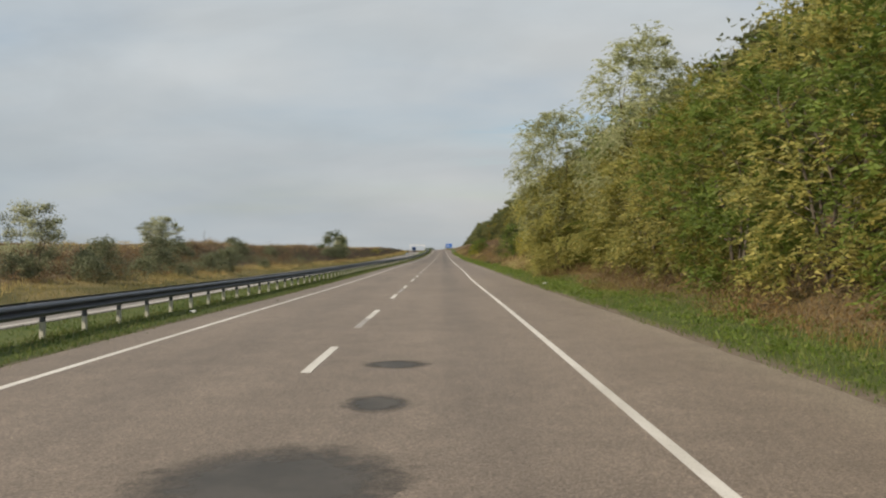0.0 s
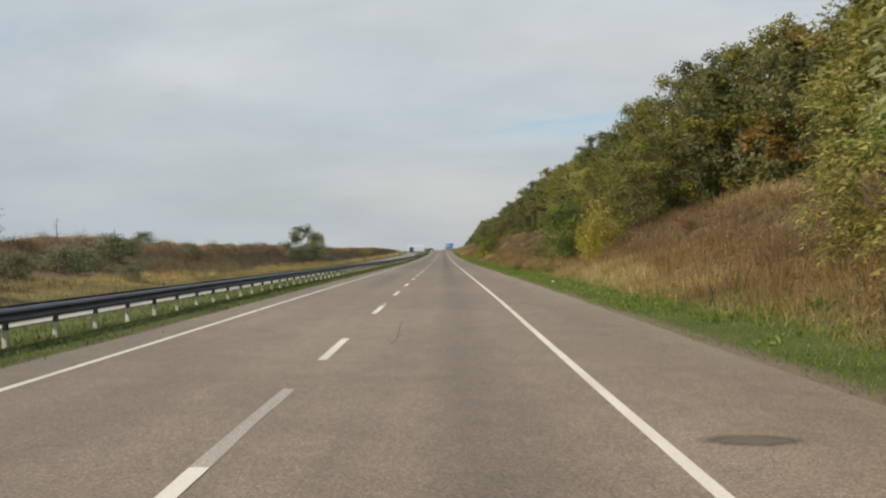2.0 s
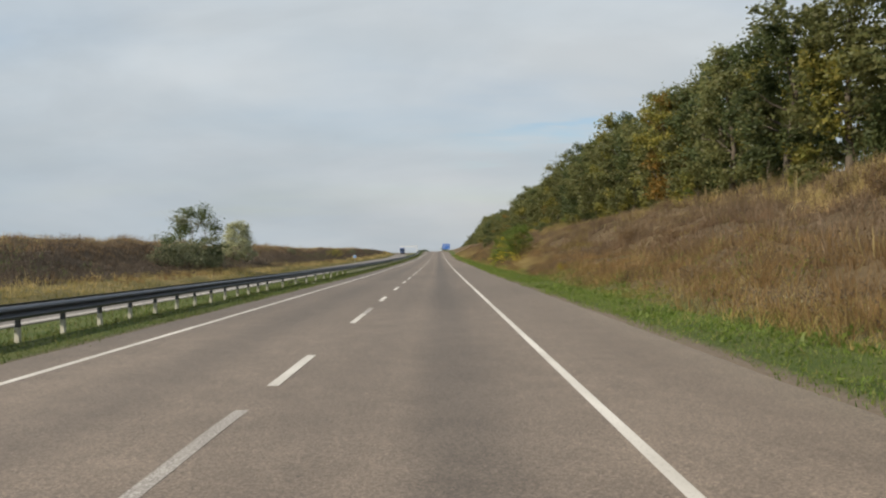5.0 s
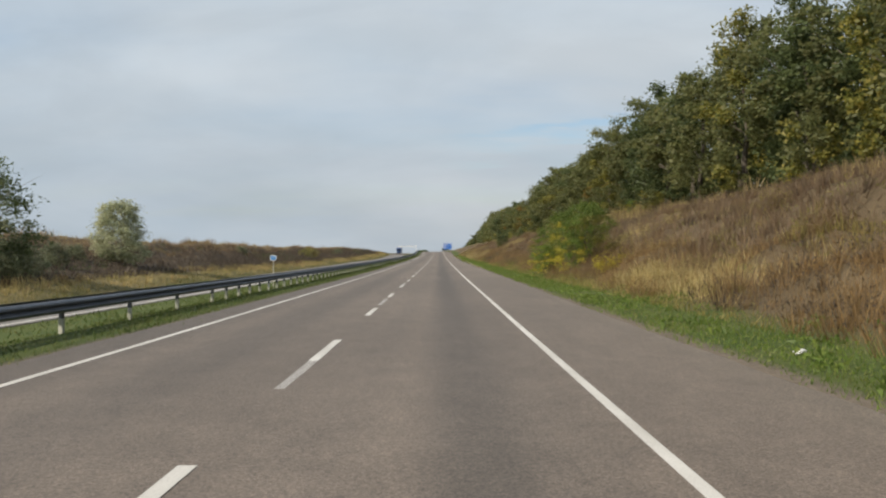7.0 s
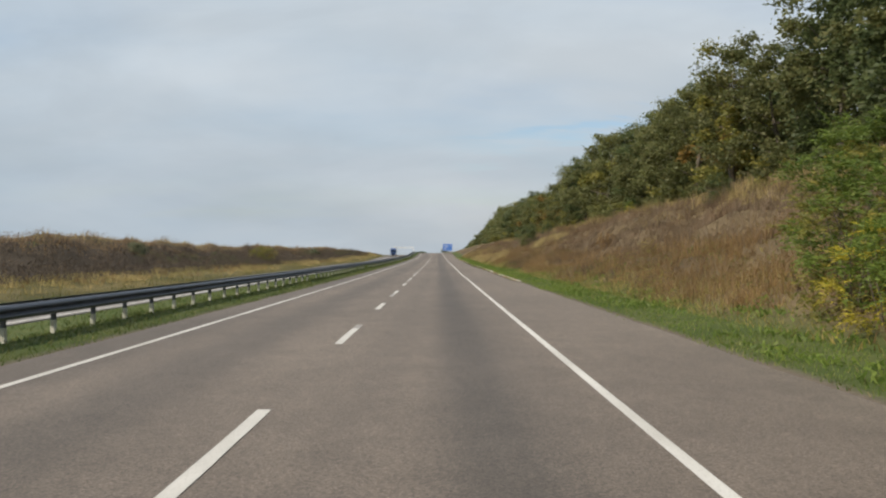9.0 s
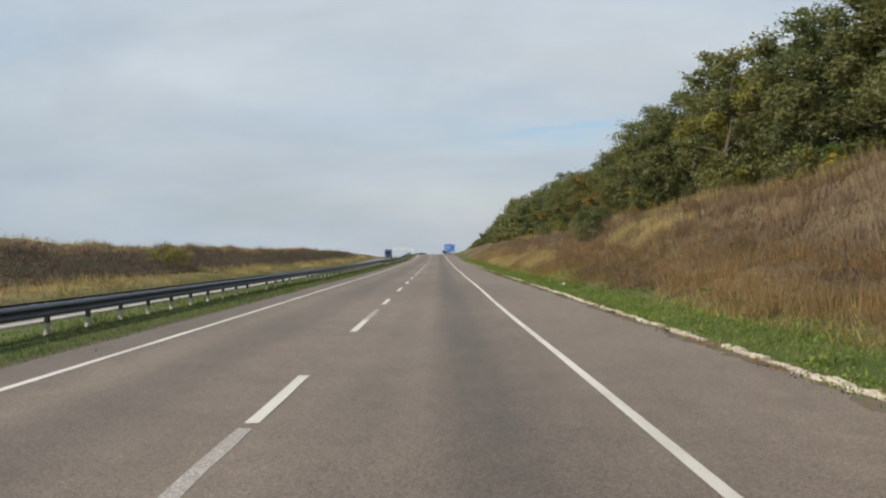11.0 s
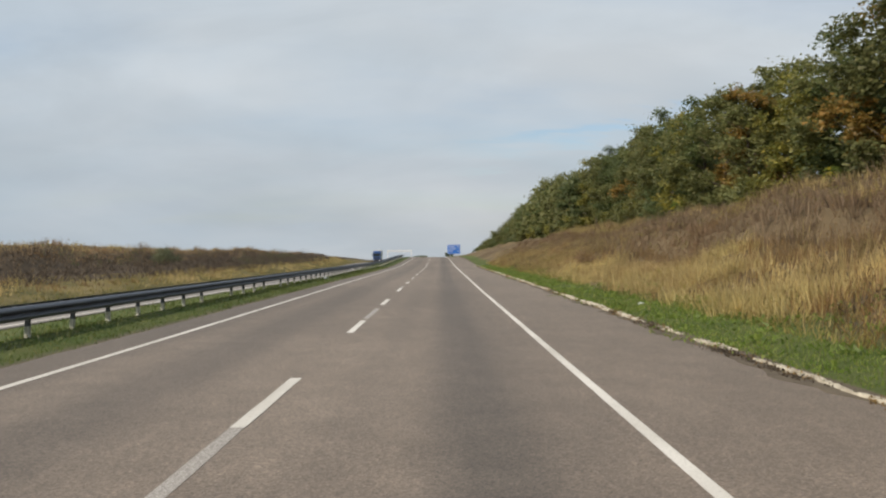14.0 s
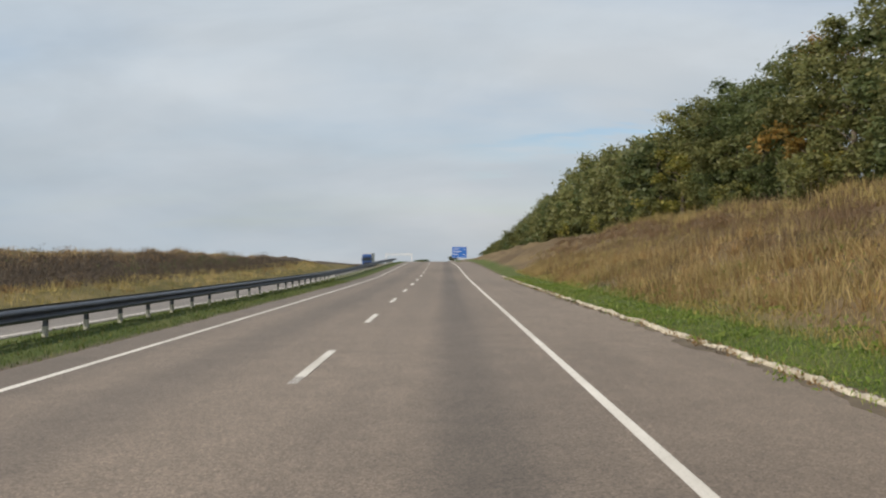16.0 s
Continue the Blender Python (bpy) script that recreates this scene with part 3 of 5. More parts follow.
blot("road_patch", -1.2, 6.3, 1.15, 1.35, M_TAR, 0.002, 1, "dark tar patch on the worn asphalt")
blot("road_patch", -0.80, 9.2, 0.42, 0.65, M_TAR, 0.002, 2, "dark tar patch on the worn asphalt")
blot("road_patch", -0.72, 12.3, 0.55, 0.6, M_TAR, 0.002, 3, "dark tar patch on the worn asphalt")
blot("oil_stain", 3.95, 92.6, 0.62, 0.36, M_FAINT, 0.002, 5, "dark wet-looking stain on the paved shoulder")
blot("oil_stain", 4.0, 92.7, 0.30, 0.16, M_STAIN, 0.003, 15, "dark wet-looking stain on the paved shoulder")
blot("oil_stain", 3.2, 94.7, 0.14, 0.14, M_STAIN, 0.002, 6, "dark wet-looking stain on the paved shoulder")
blot("oil_stain", 2.9, 96.5, 0.12, 0.14, M_STAIN, 0.002, 7, "dark wet-looking stain on the paved shoulder")
blot("oil_stain", 2.5, 98.6, 0.10, 0.2, M_STAIN, 0.002, 8, "dark wet-looking stain on the paved shoulder")
blot("oil_stain", 3.1, 163.1, 0.26, 0.16, M_FAINT, 0.002, 12, "faint grey stain on the paved shoulder")
blot("oil_stain", 2.85, 54.7, 0.5, 0.3, M_FAINT, 0.002, 9, "faint grey stain on the paved shoulder")
for x, y, r in ((-1.27, 289.1, 0.08), (-1.5, 321.4, 0.13), (-1.5, 324.8, 0.07)):
    blot("oil_stain", x, y, r, r * 1.3, M_STAIN, 0.002, int(y), "small dark stain on the worn asphalt")


# ---- guard rail on the median ----
RAIL_X = -8.05
guardrail = empty("guardrail", (0, 0, 0), "long galvanised steel guard rail on posts along the grass median", "guard rail")


def beam_mesh(length):
    """A W-shaped beam with the thickness of its sheet, along y; its face looks to +x."""
    face = [(0.0, 0.78), (0.03, 0.772), (0.075, 0.738), (0.085, 0.705), (0.03, 0.662), (0.005, 0.640), (0.03, 0.618), (0.085, 0.575), (0.075, 0.542), (0.03, 0.508), (0.0, 0.50)]
    back = [(x - 0.006, z) for x, z in reversed(face)]
    loop = face + back
    bm = bmesh.new()
    ends = [[bm.verts.new((x, y, z)) for x, z in loop] for y in (-0.06, length + 0.06)]
    n = len(loop)
    for i in range(n):
        bm.faces.new((ends[0][i], ends[0][(i + 1) % n], ends[1][(i + 1) % n], ends[1][i]))
    bm.faces.new(ends[0][::-1])
    bm.faces.new(ends[1])
    bmesh.ops.recalc_face_normals(bm, faces=bm.faces)
    me = bpy.data.meshes.new("beam")
    bm.to_mesh(me)
    bm.free()
    me.materials.append(M_GALV)
    return me


def post_mesh():
    """A channel post with its spacer; a separate pale sleeve paints its sunlit foot."""
    bm = bmesh.new()
    box(bm, -0.12, -0.105, -0.045, 0.045, -0.3, 0.78)
    box(bm, -0.105, -0.04, -0.045, -0.035, -0.3, 0.78)
    box(bm, -0.105, -0.04, 0.035, 0.045, -0.3, 0.78)
    box(bm, -0.045, 0.0, -0.05, 0.05, 0.54, 0.74)
    box(bm, -0.42, -0.11, -0.05, 0.05, 0.56, 0.74)
    me = bpy.data.meshes.new("post")
    bm.to_mesh(me)
    bm.free()
    me.materials.append(M_GALV)
    return me


def lit_sleeve_mesh():
    # sunlight on the post below the beam's shade, put in as a pale sleeve
    bm = bmesh.new()
    box(bm, -0.126, -0.034, -0.051, 0.051, -0.25, 0.36, 0.004)
    me = bpy.data.meshes.new("whitewash")
    bm.to_mesh(me)
    bm.free()
    me.materials.append(M_POSTPALE)
    return me


BEAM, POST, LIT_SLEEVE = beam_mesh(4.0), post_mesh(), lit_sleeve_mesh()
r_rail = random.Random(7)
for i in range(134):
    y = -12 + 4.0 * i
    z0, z1, x0, x1 = road_z(y), road_z(y + 4), bend(y), bend(y + 4)
    m = pose(RAIL_X + x0, y, z0 - 0.10, math.degrees(math.atan2(z1 - z0, 4)), r_rail.uniform(-0.6, 0.6), -math.degrees(math.atan2(x1 - x0, 4)))
    ob = new("beam", BEAM)
    ob.parent, ob.matrix_local = guardrail, m
    ob = new("back_beam", BEAM)
    ob.parent, ob.matrix_local = guardrail, m @ pose(-0.42, 4.0, 0, 0, 0, 180)
POSTS = [-9.1 + 2.0 * i for i in range(262)] + [111.9, 324.2]
for i, y in enumerate(POSTS):
    zz = r_rail.uniform(-0.02, 0.02)
    if (160 < y < 195 and i % 2) or (y > 230 and r_rail.random() < 0.08):
        continue
    ob = new("post", POST)
    ob.parent, ob.matrix_local = guardrail, pose(RAIL_X + float(bend(y)), y, float(road_z(y)) - 0.10, r_rail.uniform(-1.5, 1.5), r_rail.uniform(-1.5, 1.5), r_rail.uniform(-4, 4))
    sl = new("whitewash", LIT_SLEEVE)
    sl.parent, sl.matrix_local = ob, pose(0, 0, zz)

# ---- kerb stones ----
kerb = empty("kerb", (0, 0, 0), "broken row of old whitewashed concrete kerb stones in the grass", "kerb", kind="structure")


def kerb_mesh(seed):
    rg = random.Random(seed)
    bm = bmesh.new()
    box(bm, -0.07, 0.07, -0.485, 0.485, -0.2, 0.14)
    bmesh.ops.subdivide_edges(bm, edges=[e for e in bm.edges if abs(e.verts[0].co.y - e.verts[1].co.y) > 0.5], cuts=5)
    bmesh.ops.bevel(bm, geom=[e for e in bm.edges if e.verts[0].co.z > 0.1 and e.verts[1].co.z > 0.1], offset=0.022, segments=1, affect="EDGES")
    for v in bm.verts:
        v.co += Vector((rg.uniform(-0.012, 0.012), rg.uniform(-0.015, 0.015), rg.uniform(-0.022, 0.008)))
    me = bpy.data.meshes.new("kerb_stone")
    bm.to_mesh(me)
    bm.free()
    me.materials.append(M_KERB)
    return me


KERBS = [kerb_mesh(s) for s in range(5)]
r_kerb = random.Random(11)
y = 262.0
while y < 440:
    y += 1.0
    gone = 0.25 if y < 280 else 0.03 if y < 300 else 0.3 if y < 345 else 0.08
    low = 0.02 if 317 < y < 346 else 0.0
    if r_kerb.random() < gone or 362 < y < 365:
        continue
    ob = new("kerb_stone", r_kerb.choice(KERBS))
    ob.parent = kerb
    ob.matrix_local = pose(4.98 + float(bend(y)) + r_kerb.uniform(-0.03, 0.03), y, float(road_z(y)) - low + r_kerb.uniform(-0.075, -0.03), r_kerb.uniform(-3, 3), r_kerb.uniform(-8, 8), r_kerb.uniform(-3, 3))


# washed-out soil that lies over the edge of the asphalt
def soil_edge(x_in, y0, y1, seed, reach, label):
    rg = np.random.default_rng(seed)
    n = int((y1 - y0) / 0.35)
    ys = np.linspace(y0, y1, n)
    wave = 0.5 + 0.5 * np.sin(ys * 0.9 + 2 * np.sin(ys * 0.23 + seed)) * np.sin(ys * 0.37 + seed)
    r = reach * np.clip(wave + rg.uniform(-0.35, 0.35, n), 0.05, 1.2)
    z = road_z(ys)
    cols = [(x_in + 0.25 + 0 * ys, z + 0.03), (x_in + 0.0 * ys, z + 0.022), (x_in - r * 0.6, z + 0.010), (x_in - r, z + 0.0015)]
    k = len(cols)
    V = np.stack([np.stack([c + bend(ys), ys, h], -1) for c, h in cols], 1).reshape(-1, 3)
    i = (np.arange(n - 1)[:, None] * k + np.arange(k - 1)).ravel()
    me = raw_mesh("soil_edge", V, np.stack([i, i + k, i + k + 1, i + 1], 1))
    me.shade_smooth()
    return tagged(link_mesh("soil_edge", me, M_SOIL), label, "soil", kind="structure")


soil_edge(4.92, 262, 440, 6, 0.34, "dark soil washed over the asphalt before the kerb")

# ---- plants ----
def unit(v):
    return v / np.maximum(np.linalg.norm(v, axis=-1, keepdims=True), 1e-9)


def leaves(rg, centres, size, flat=0.4, wide=0.30, out=None, along=None):
    """Pointed leaves at the centres, one triangle each; out: which way the foliage faces there, along: which way its leaves point."""
    n = len(centres)
    u = rg.normal(size=(n, 3))
    u[:, 2] *= flat
    if along is not None:
        u = along + 0.25 * u
    u = unit(u)
    w = rg.normal(size=(n, 3))
    if out is not None:
        face = unit(out * 0.9 + np.array([0, 0, 0.4]) + 0.75 * w)
        w = np.cross(face, u)
    w -= (w * u).sum(1, keepdims=True) * u
    w = unit(w)
    s = (size * rg.uniform(0.6, 1.35, n))[:, None]
    V = np.stack([centres - u * s * 0.5 + w * s * wide, centres - u * s * 0.5 - w * s * wide, centres + u * s * 0.62], 1)
    return V.reshape(-1, 3), np.arange(3 * n).reshape(-1, 3)


def crown_points(rg, height, radius, base, clumps, per, spread, lean=(0, 0), fullness=0.55, droop=0.0):
    """Leaf places in clumps, the clumps in boughs, through a lumpy crown: widest below the middle, domed on top."""
    nb = max(6, clumps // 8)
    t = (np.arange(nb) + rg.uniform(0, 1, nb)) / nb
    t = t ** 0.85
    a = np.arange(nb) * 2.39996 + rg.uniform(-0.5, 0.5, nb)
    prof = np.where(t < 0.4, 0.66 + 0.34 * np.sin(np.pi * t / 0.8), np.sqrt(np.clip(1 - ((t - 0.4) / 0.62) ** 2, 0, 1)))
    p1, p2, p3, p4 = rg.uniform(0, 6.283, 4)
    lumps = 1 + 0.20 * np.sin(2 * a + p1 + 5 * t) + 0.14 * np.sin(13 * t + p3) * np.sin(3 * a + p4)
    r = radius * 0.86 * prof * lumps * rg.uniform(fullness, 1.0, nb) ** 0.5
    top = 1 + 0.07 * np.sin(3 * a + p3)
    b = np.stack([r * np.cos(a) + lean[0] * t, r * np.sin(a) + lean[1] * t, base + (height - base) * t * top * 0.96], 1)
    size = radius * 0.20 * rg.uniform(0.6, 1.35, nb)
    d = rg.normal(size=(nb, 8, 3))
    d /= np.linalg.norm(d, axis=2, keepdims=True)
    c = (b[:, None, :] + d * rg.uniform(0.4, 1.0, (nb, 8, 1)) * size[:, None, None] * np.array([1.15, 1.15, 0.75])).reshape(-1, 3)
    c[:, 2] = np.maximum(c[:, 2], base * 0.8 + 0.1)
    n = len(c)
    s = spread * rg.uniform(0.5, 1.2, n)
    p = c[:, None, :] + rg.normal(size=(n, per, 3)) * (s[:, None, None] * np.array([1, 1, 0.7]))
    p[:, :, 2] -= droop * rg.uniform(0, 1, (n, per)) * s[:, None] * 2
    heart = np.repeat(b, 8, 0)[:, None, :]
    axis = np.array([lean[0] * 0.5, lean[1] * 0.5, base + (height - base) * 0.40])
    out = unit((p - heart) / np.repeat(size, 8)[:, None, None] * 0.55 + (p - axis) / radius * 0.8)
    order = (rg.permutation(nb)[:, None] * 8 + np.arange(8)).ravel()
    return p[order].reshape(-1, 3), out[order].reshape(-1, 3)


def spray_points(rg, c, out, twigs, per, length, leaf, droop=0.35):
    """Feathered leaves along drooping twigs that reach outwards from each place."""
    n = len(c)
    d = unit(out[:, None, :] * 0.75 + rg.normal(size=(n, twigs, 3)) * 0.55 + np.array([0, 0, 0.22]))[:, :, None, :]
    le = length * rg.uniform(0.55, 1.25, (n, twigs, 1, 1))
    t = ((np.arange(per) + rg.uniform(0.2, 0.8, (n, twigs, per))) / per)[..., None]
    down = np.array([0, 0, -1.0])
    p = c[:, None, None, :] + d * le * t + down * droop * le * t ** 2
    tangent = unit(d + down * 2 * droop * t)
    side = unit(np.cross(tangent, np.array([0, 0, 1.0])) + 1e-4)
    way = np.where(np.arange(per) % 2 == 0, 1.0, -1.0)[None, None, :, None]
    along = unit(tangent * 0.65 + side * way * 0.9)
    p = p + along * leaf * 0.5
    face = np.broadcast_to(out[:, None, None, :], p.shape)
    return p.reshape(-1, 3), face.reshape(-1, 3), along.reshape(-1, 3)


def shoot_points(rg, height, radius, base, shoots, per, spread):
    """Leaf places along straight shoots that fan out from the foot, uneven in height."""
    a = rg.uniform(0, 6.283, shoots)
    f = np.sqrt(rg.uniform(0, 1, shoots))
    h = height * (1.0 - 0.35 * f ** 2) * rg.uniform(0.55, 1.0, shoots)
    t = base / height + (1 - base / height) * rg.uniform(0, 1, (shoots, per)) ** 0.8
    r = radius * f[:, None] * (0.35 + 0.65 * t)
    p = np.stack([r * np.cos(a)[:, None], r * np.sin(a)[:, None], h[:, None] * t], -1)
    return (p + rg.normal(size=p.shape) * (spread * (1.15 - 0.75 * t))[..., None]).reshape(-1, 3)


def stem_set(bm, rg, height, radius, base, stems, limbs, thick, reach=0.75):
    """Trunks with bends, and limbs that leave them upwards and outwards."""
    for s in range(stems):
        a = 2 * math.pi * (s + rg.uniform(0, 0.6)) / stems
        out = radius * (0.45 if stems > 1 else 0.12)
        pts, rad = [], []
        for k in range(6):
            f = k / 5
            pts.append((out * f * math.cos(a) + rg.uniform(-1, 1) * 0.05 * height * f + (0.12 * math.cos(a) if stems > 1 else 0), out * f * math.sin(a) + rg.uniform(-1, 1) * 0.05 * height * f + (0.12 * math.sin(a) if stems > 1 else 0), height * 0.86 * f - 0.15))
            rad.append(thick * (1.25 - f * 1.12) * (0.7 if stems > 1 else 1))
        tube(bm, pts, rad, 7)
        for l in range(limbs):
            f = rg.uniform(0.25, 0.9)
            k = min(4, int(f * 5))
            p0 = Vector(pts[k]).lerp(Vector(pts[k + 1]), f * 5 - k)
            b = rg.uniform(0, 6.28)
            le = radius * reach * rg.uniform(0.5, 1.0)
            q1 = p0 + Vector((math.cos(b) * le * 0.5, math.sin(b) * le * 0.5, le * rg.uniform(0.15, 0.45)))
            q2 = q1 + Vector((math.cos(b + rg.uniform(-0.6, 0.6)) * le * 0.5, math.sin(b + rg.uniform(-0.6, 0.6)) * le * 0.5, le * rg.uniform(0.1, 0.5)))
            tr = thick * (1.2 - f) * 0.5
            tube(bm, [p0, q1, q2], [tr, tr * 0.65, tr * 0.2], 5)


def plant(name, seed, height, radius, base, clumps, per, leaf, spread, crown_mat, bark=None, stems=1, limbs=8, thick=0.16, label="", category="tree", group="", fullness=0.5, flat=0.5, lean=(0, 0), droop=0.0, second=None, wide=0.30, shoots=False, sprays=None):
    rg = np.random.default_rng(seed)
    ob = empty(name, (0, 0, 0), label, category, group)
    bm = bmesh.new()
    stem_set(bm, rg, height, radius, base, stems, limbs, thick)
    part("trunk" if stems == 1 else "stem", bm, bark or M_BARK, ob, smooth=True)
    out = along = None
    if shoots:
        pts = shoot_points(rg, height, radius, base, clumps, per, spread)
    elif sprays:
        c, o = crown_points(rg, height, radius, base, clumps, 1, spread * 0.3, lean, fullness)
        pts, out, along = spray_points(rg, c, o, sprays[0], sprays[1], spread * 2.4, leaf, 0.3 + droop * 0.4)
    else:
        pts, out = crown_points(rg, height, radius, base, clumps, per, spread, lean, fullness, droop)
    cut = int(len(pts) * 0.62) if second else len(pts)
    for sl, mt in ((slice(0, cut), crown_mat), (slice(cut, None), second)):
        if mt:
            V, F = leaves(rg, pts[sl], leaf, flat, wide, None if out is None else out[sl], None if along is None else along[sl])
            link_mesh("crown", raw_mesh("crown", V, F), mt, ob)
    return ob


def stand(ob, x, y, turn=0.0, scale=1.0, tall=None, first=False, sink=0.05):
    p = lay(x, y)
    m = Matrix.LocRotScale((p[0], p[1], p[2] - sink), Euler((0, 0, turn)), (scale, scale, tall or scale))
    if first:
        ob.matrix_basis = m
        return ob
    return copy_thing(ob, m)


# the wood along the top of the bank: a few kinds, each copied with its own turn and size
OAK = "tall broad-leaved tree in early autumn green at the wood's edge"
W = "wood beside the road"
WOOD = [
    plant("tree", 101, 10.5, 3.7, 0.7, 300, 33, 0.235, 0.36, L_OAK, label=OAK, group=W, limbs=10, thick=0.2, wide=0.36, fullness=0.12),
    plant("tree", 102, 10.2, 3.5, 0.7, 300, 33, 0.235, 0.36, L_DEEP, label="tall dark green broad-leaved tree at the wood's edge", group=W, limbs=10, thick=0.2, second=L_OAK, wide=0.36, fullness=0.12),
    plant("tree", 103, 10.8, 3.4, 0.7, 300, 33, 0.235, 0.36, L_OAK, label=OAK, group=W, limbs=10, thick=0.2, second=L_OLIVE, wide=0.36, fullness=0.12),
    plant("tree", 104, 9.6, 3.6, 0.7, 300, 33, 0.235, 0.36, L_OLIVE, label="olive and yellowing broad-leaved tree at the wood's edge", group=W, limbs=10, thick=0.18, second=L_OAK, wide=0.36, fullness=0.12),
    plant("tree", 105, 10.2, 3.3, 0.7, 300, 33, 0.235, 0.36, L_OAK, label="broad-leaved tree turning rusty at the wood's edge", group=W, limbs=10, thick=0.18, second=L_RUST, wide=0.36, fullness=0.12),
]
BACK = [
    plant("tree", 111, 10.0, 4.2, 0.3, 210, 14, 0.48, 0.60, L_OAK, label="tall green tree deeper in the wood", group=W, limbs=6, thick=0.2, wide=0.38),
    plant("tree", 112, 9.6, 4.0, 0.3, 210, 14, 0.48, 0.60, L_DEEP, label="tall dark green tree deeper in the wood", group=W, limbs=6, thick=0.2, wide=0.38),
]
r_wood = random.Random(21)
used = set()


def grow(kinds, x, y, s, tall):
    share = [4, 2, 5, 4, 2] if y < 150 else [5, 6, 3, 1, 1]
    k = kinds[r_wood.choices(range(len(kinds)), share[: len(kinds)])[0]]
    stand(k, x, y, r_wood.uniform(0, 6.28), s, tall, first=k.name not in used)
    used.add(k.name)


UP_Y, UP = [60, 118, 138, 165, 230, 262, 280, 300, 335, 355, 370, 390, 403, 415, 435, 457, 506, 560, 620, 830], [1.02, 1.10, 1.22, 1.12, 1.10, 1.06, 0.99, 1.03, 1.01, 0.98, 0.95, 0.92, 1.05, 1.02, 0.95, 1.0, 1.12, 0.90, 0.70, 0.45]
y = 52.0
while y < 620:
    y += r_wood.uniform(4.3, 6.1)
    s = r_wood.uniform(0.94, 1.14)
    grow(WOOD if y < 460 else BACK, r_wood.uniform(22.8, 25.5) - float(bend(y)), y, s, float(np.interp(y, UP_Y, UP)) * r_wood.uniform(0.94, 1.05))
y = 20.0
while y < 640:
    y += r_wood.uniform(7.5, 10.5)
    s = r_wood.uniform(0.9, 1.1)
    grow(BACK, r_wood.uniform(29.5, 33.0) - float(bend(y)), y, s, float(np.interp(y, UP_Y, UP)) * r_wood.uniform(0.9, 1.05))
y = 620.0
while y < 900:
    y += r_wood.uniform(7, 11)
    s = r_wood.uniform(0.9, 1.25)
    grow(BACK, r_wood.uniform(24, 32) - float(bend(y)), y, s, s * float(np.interp(y, UP_Y, UP)) * r_wood.uniform(0.9, 1.1))

stand(WOOD[4], 22.6, 386.5, 1.0, 1.05, 0.85)
AMBER = plant("tree", 106, 9.8, 3.4, 0.8, 300, 33, 0.225, 0.36, L_OLIVE, label="broad-leaved tree turning amber at the wood's edge", group=W, limbs=10, thick=0.18, second=L_RUST, wide=0.36, fullness=0.12)
stand(AMBER, 22.2, 198.0, 0.5, 1.05, 1.15, first=True)

# undergrowth at the foot of the wood
BUSH = plant("bush", 131, 2.4, 1.6, 0.1, 110, 16, 0.21, 0.30, L_OAK, wide=0.34, stems=4, limbs=3, thick=0.04, label="leafy green bush at the foot of the wood", category="bush", group="bushes at the foot of the wood", second=L_OLIVE)
r_b = random.Random(33)
first = True
y = 70.0
while y < 520:
    y += r_b.uniform(12, 30)
    s = r_b.uniform(0.6, 1.25)
    stand(BUSH, r_b.uniform(20.0, 22.5), y, r_b.uniform(0, 6.28), s, s * r_b.uniform(0.8, 1.2), first=first)
    first = False

# the thicket close to the road
NEAR = "roadside thicket tree with yellow-green autumn leaves"
T = "thicket by the road"
THICK = [
    plant("thicket_tree", 201, 7.2, 2.9, 0.3, 720, 45, 0.14, 0.30, L_ACACIA, stems=5, limbs=8, thick=0.07, label=NEAR, group=T, second=L_GREEN, wide=0.23, sprays=(4, 9)),
    plant("thicket_tree", 202, 6.8, 2.8, 0.3, 720, 45, 0.14, 0.30, L_ACACIA, stems=5, limbs=8, thick=0.07, label=NEAR, group=T, second=L_OLIVE, wide=0.23, sprays=(4, 9)),
    plant("thicket_tree", 203, 7.6, 2.9, 0.3, 720, 45, 0.14, 0.30, L_GREEN, stems=4, limbs=9, thick=0.08, label="roadside thicket tree with dense green leaves", group=T, second=L_OLIVE, wide=0.23, sprays=(4, 9)),
    plant("thicket_tree", 204, 7.6, 3.0, 0.25, 460, 26, 0.21, 0.36, L_OAK, stems=4, limbs=9, thick=0.09, label="thicket tree standing behind others, with green leaves", group=T, second=L_OLIVE, wide=0.34),
]
SPOTS = [(2, 9.6, 9, 1.0, 1.0), (2, 9.8, 15, 1.0, 0.95), (0, 9.4, 20, 1.0, 0.92), (2, 9.3, 26, 1.0, 0.9), (1, 9.5, 31.5, 1.0, 0.92), (1, 9.4, 37, 1.0, 0.95), (1, 9.6, 42.5, 1.0, 0.98), (0, 11.3, 48, 0.95, 0.9), (0, 12.0, 63.0, 0.95, 1.05), (2, 12.2, 54.0, 1.05, 1.15), (0, 10.6, 61.5, 0.95, 1.1), (2, 9.9, 53.0, 0.75, 0.5), (1, 11.6, 68.0, 0.95, 1.1),
         (3, 14.5, 11, 1.15, 1.2), (3, 15.0, 19, 1.15, 1.1), (3, 15.0, 27, 1.15, 1.0), (3, 15.0, 35, 1.1, 1.0), (3, 15.0, 43, 1.1, 1.0), (3, 14.5, 51, 1.05, 0.95), (3, 10.2, 3, 1.0, 1.1)]
seen_kind = set()
for k, x, y, s, tall in SPOTS:
    stand(THICK[k], x, y, y * 1.7, s, tall, first=k not in seen_kind)
    seen_kind.add(k)
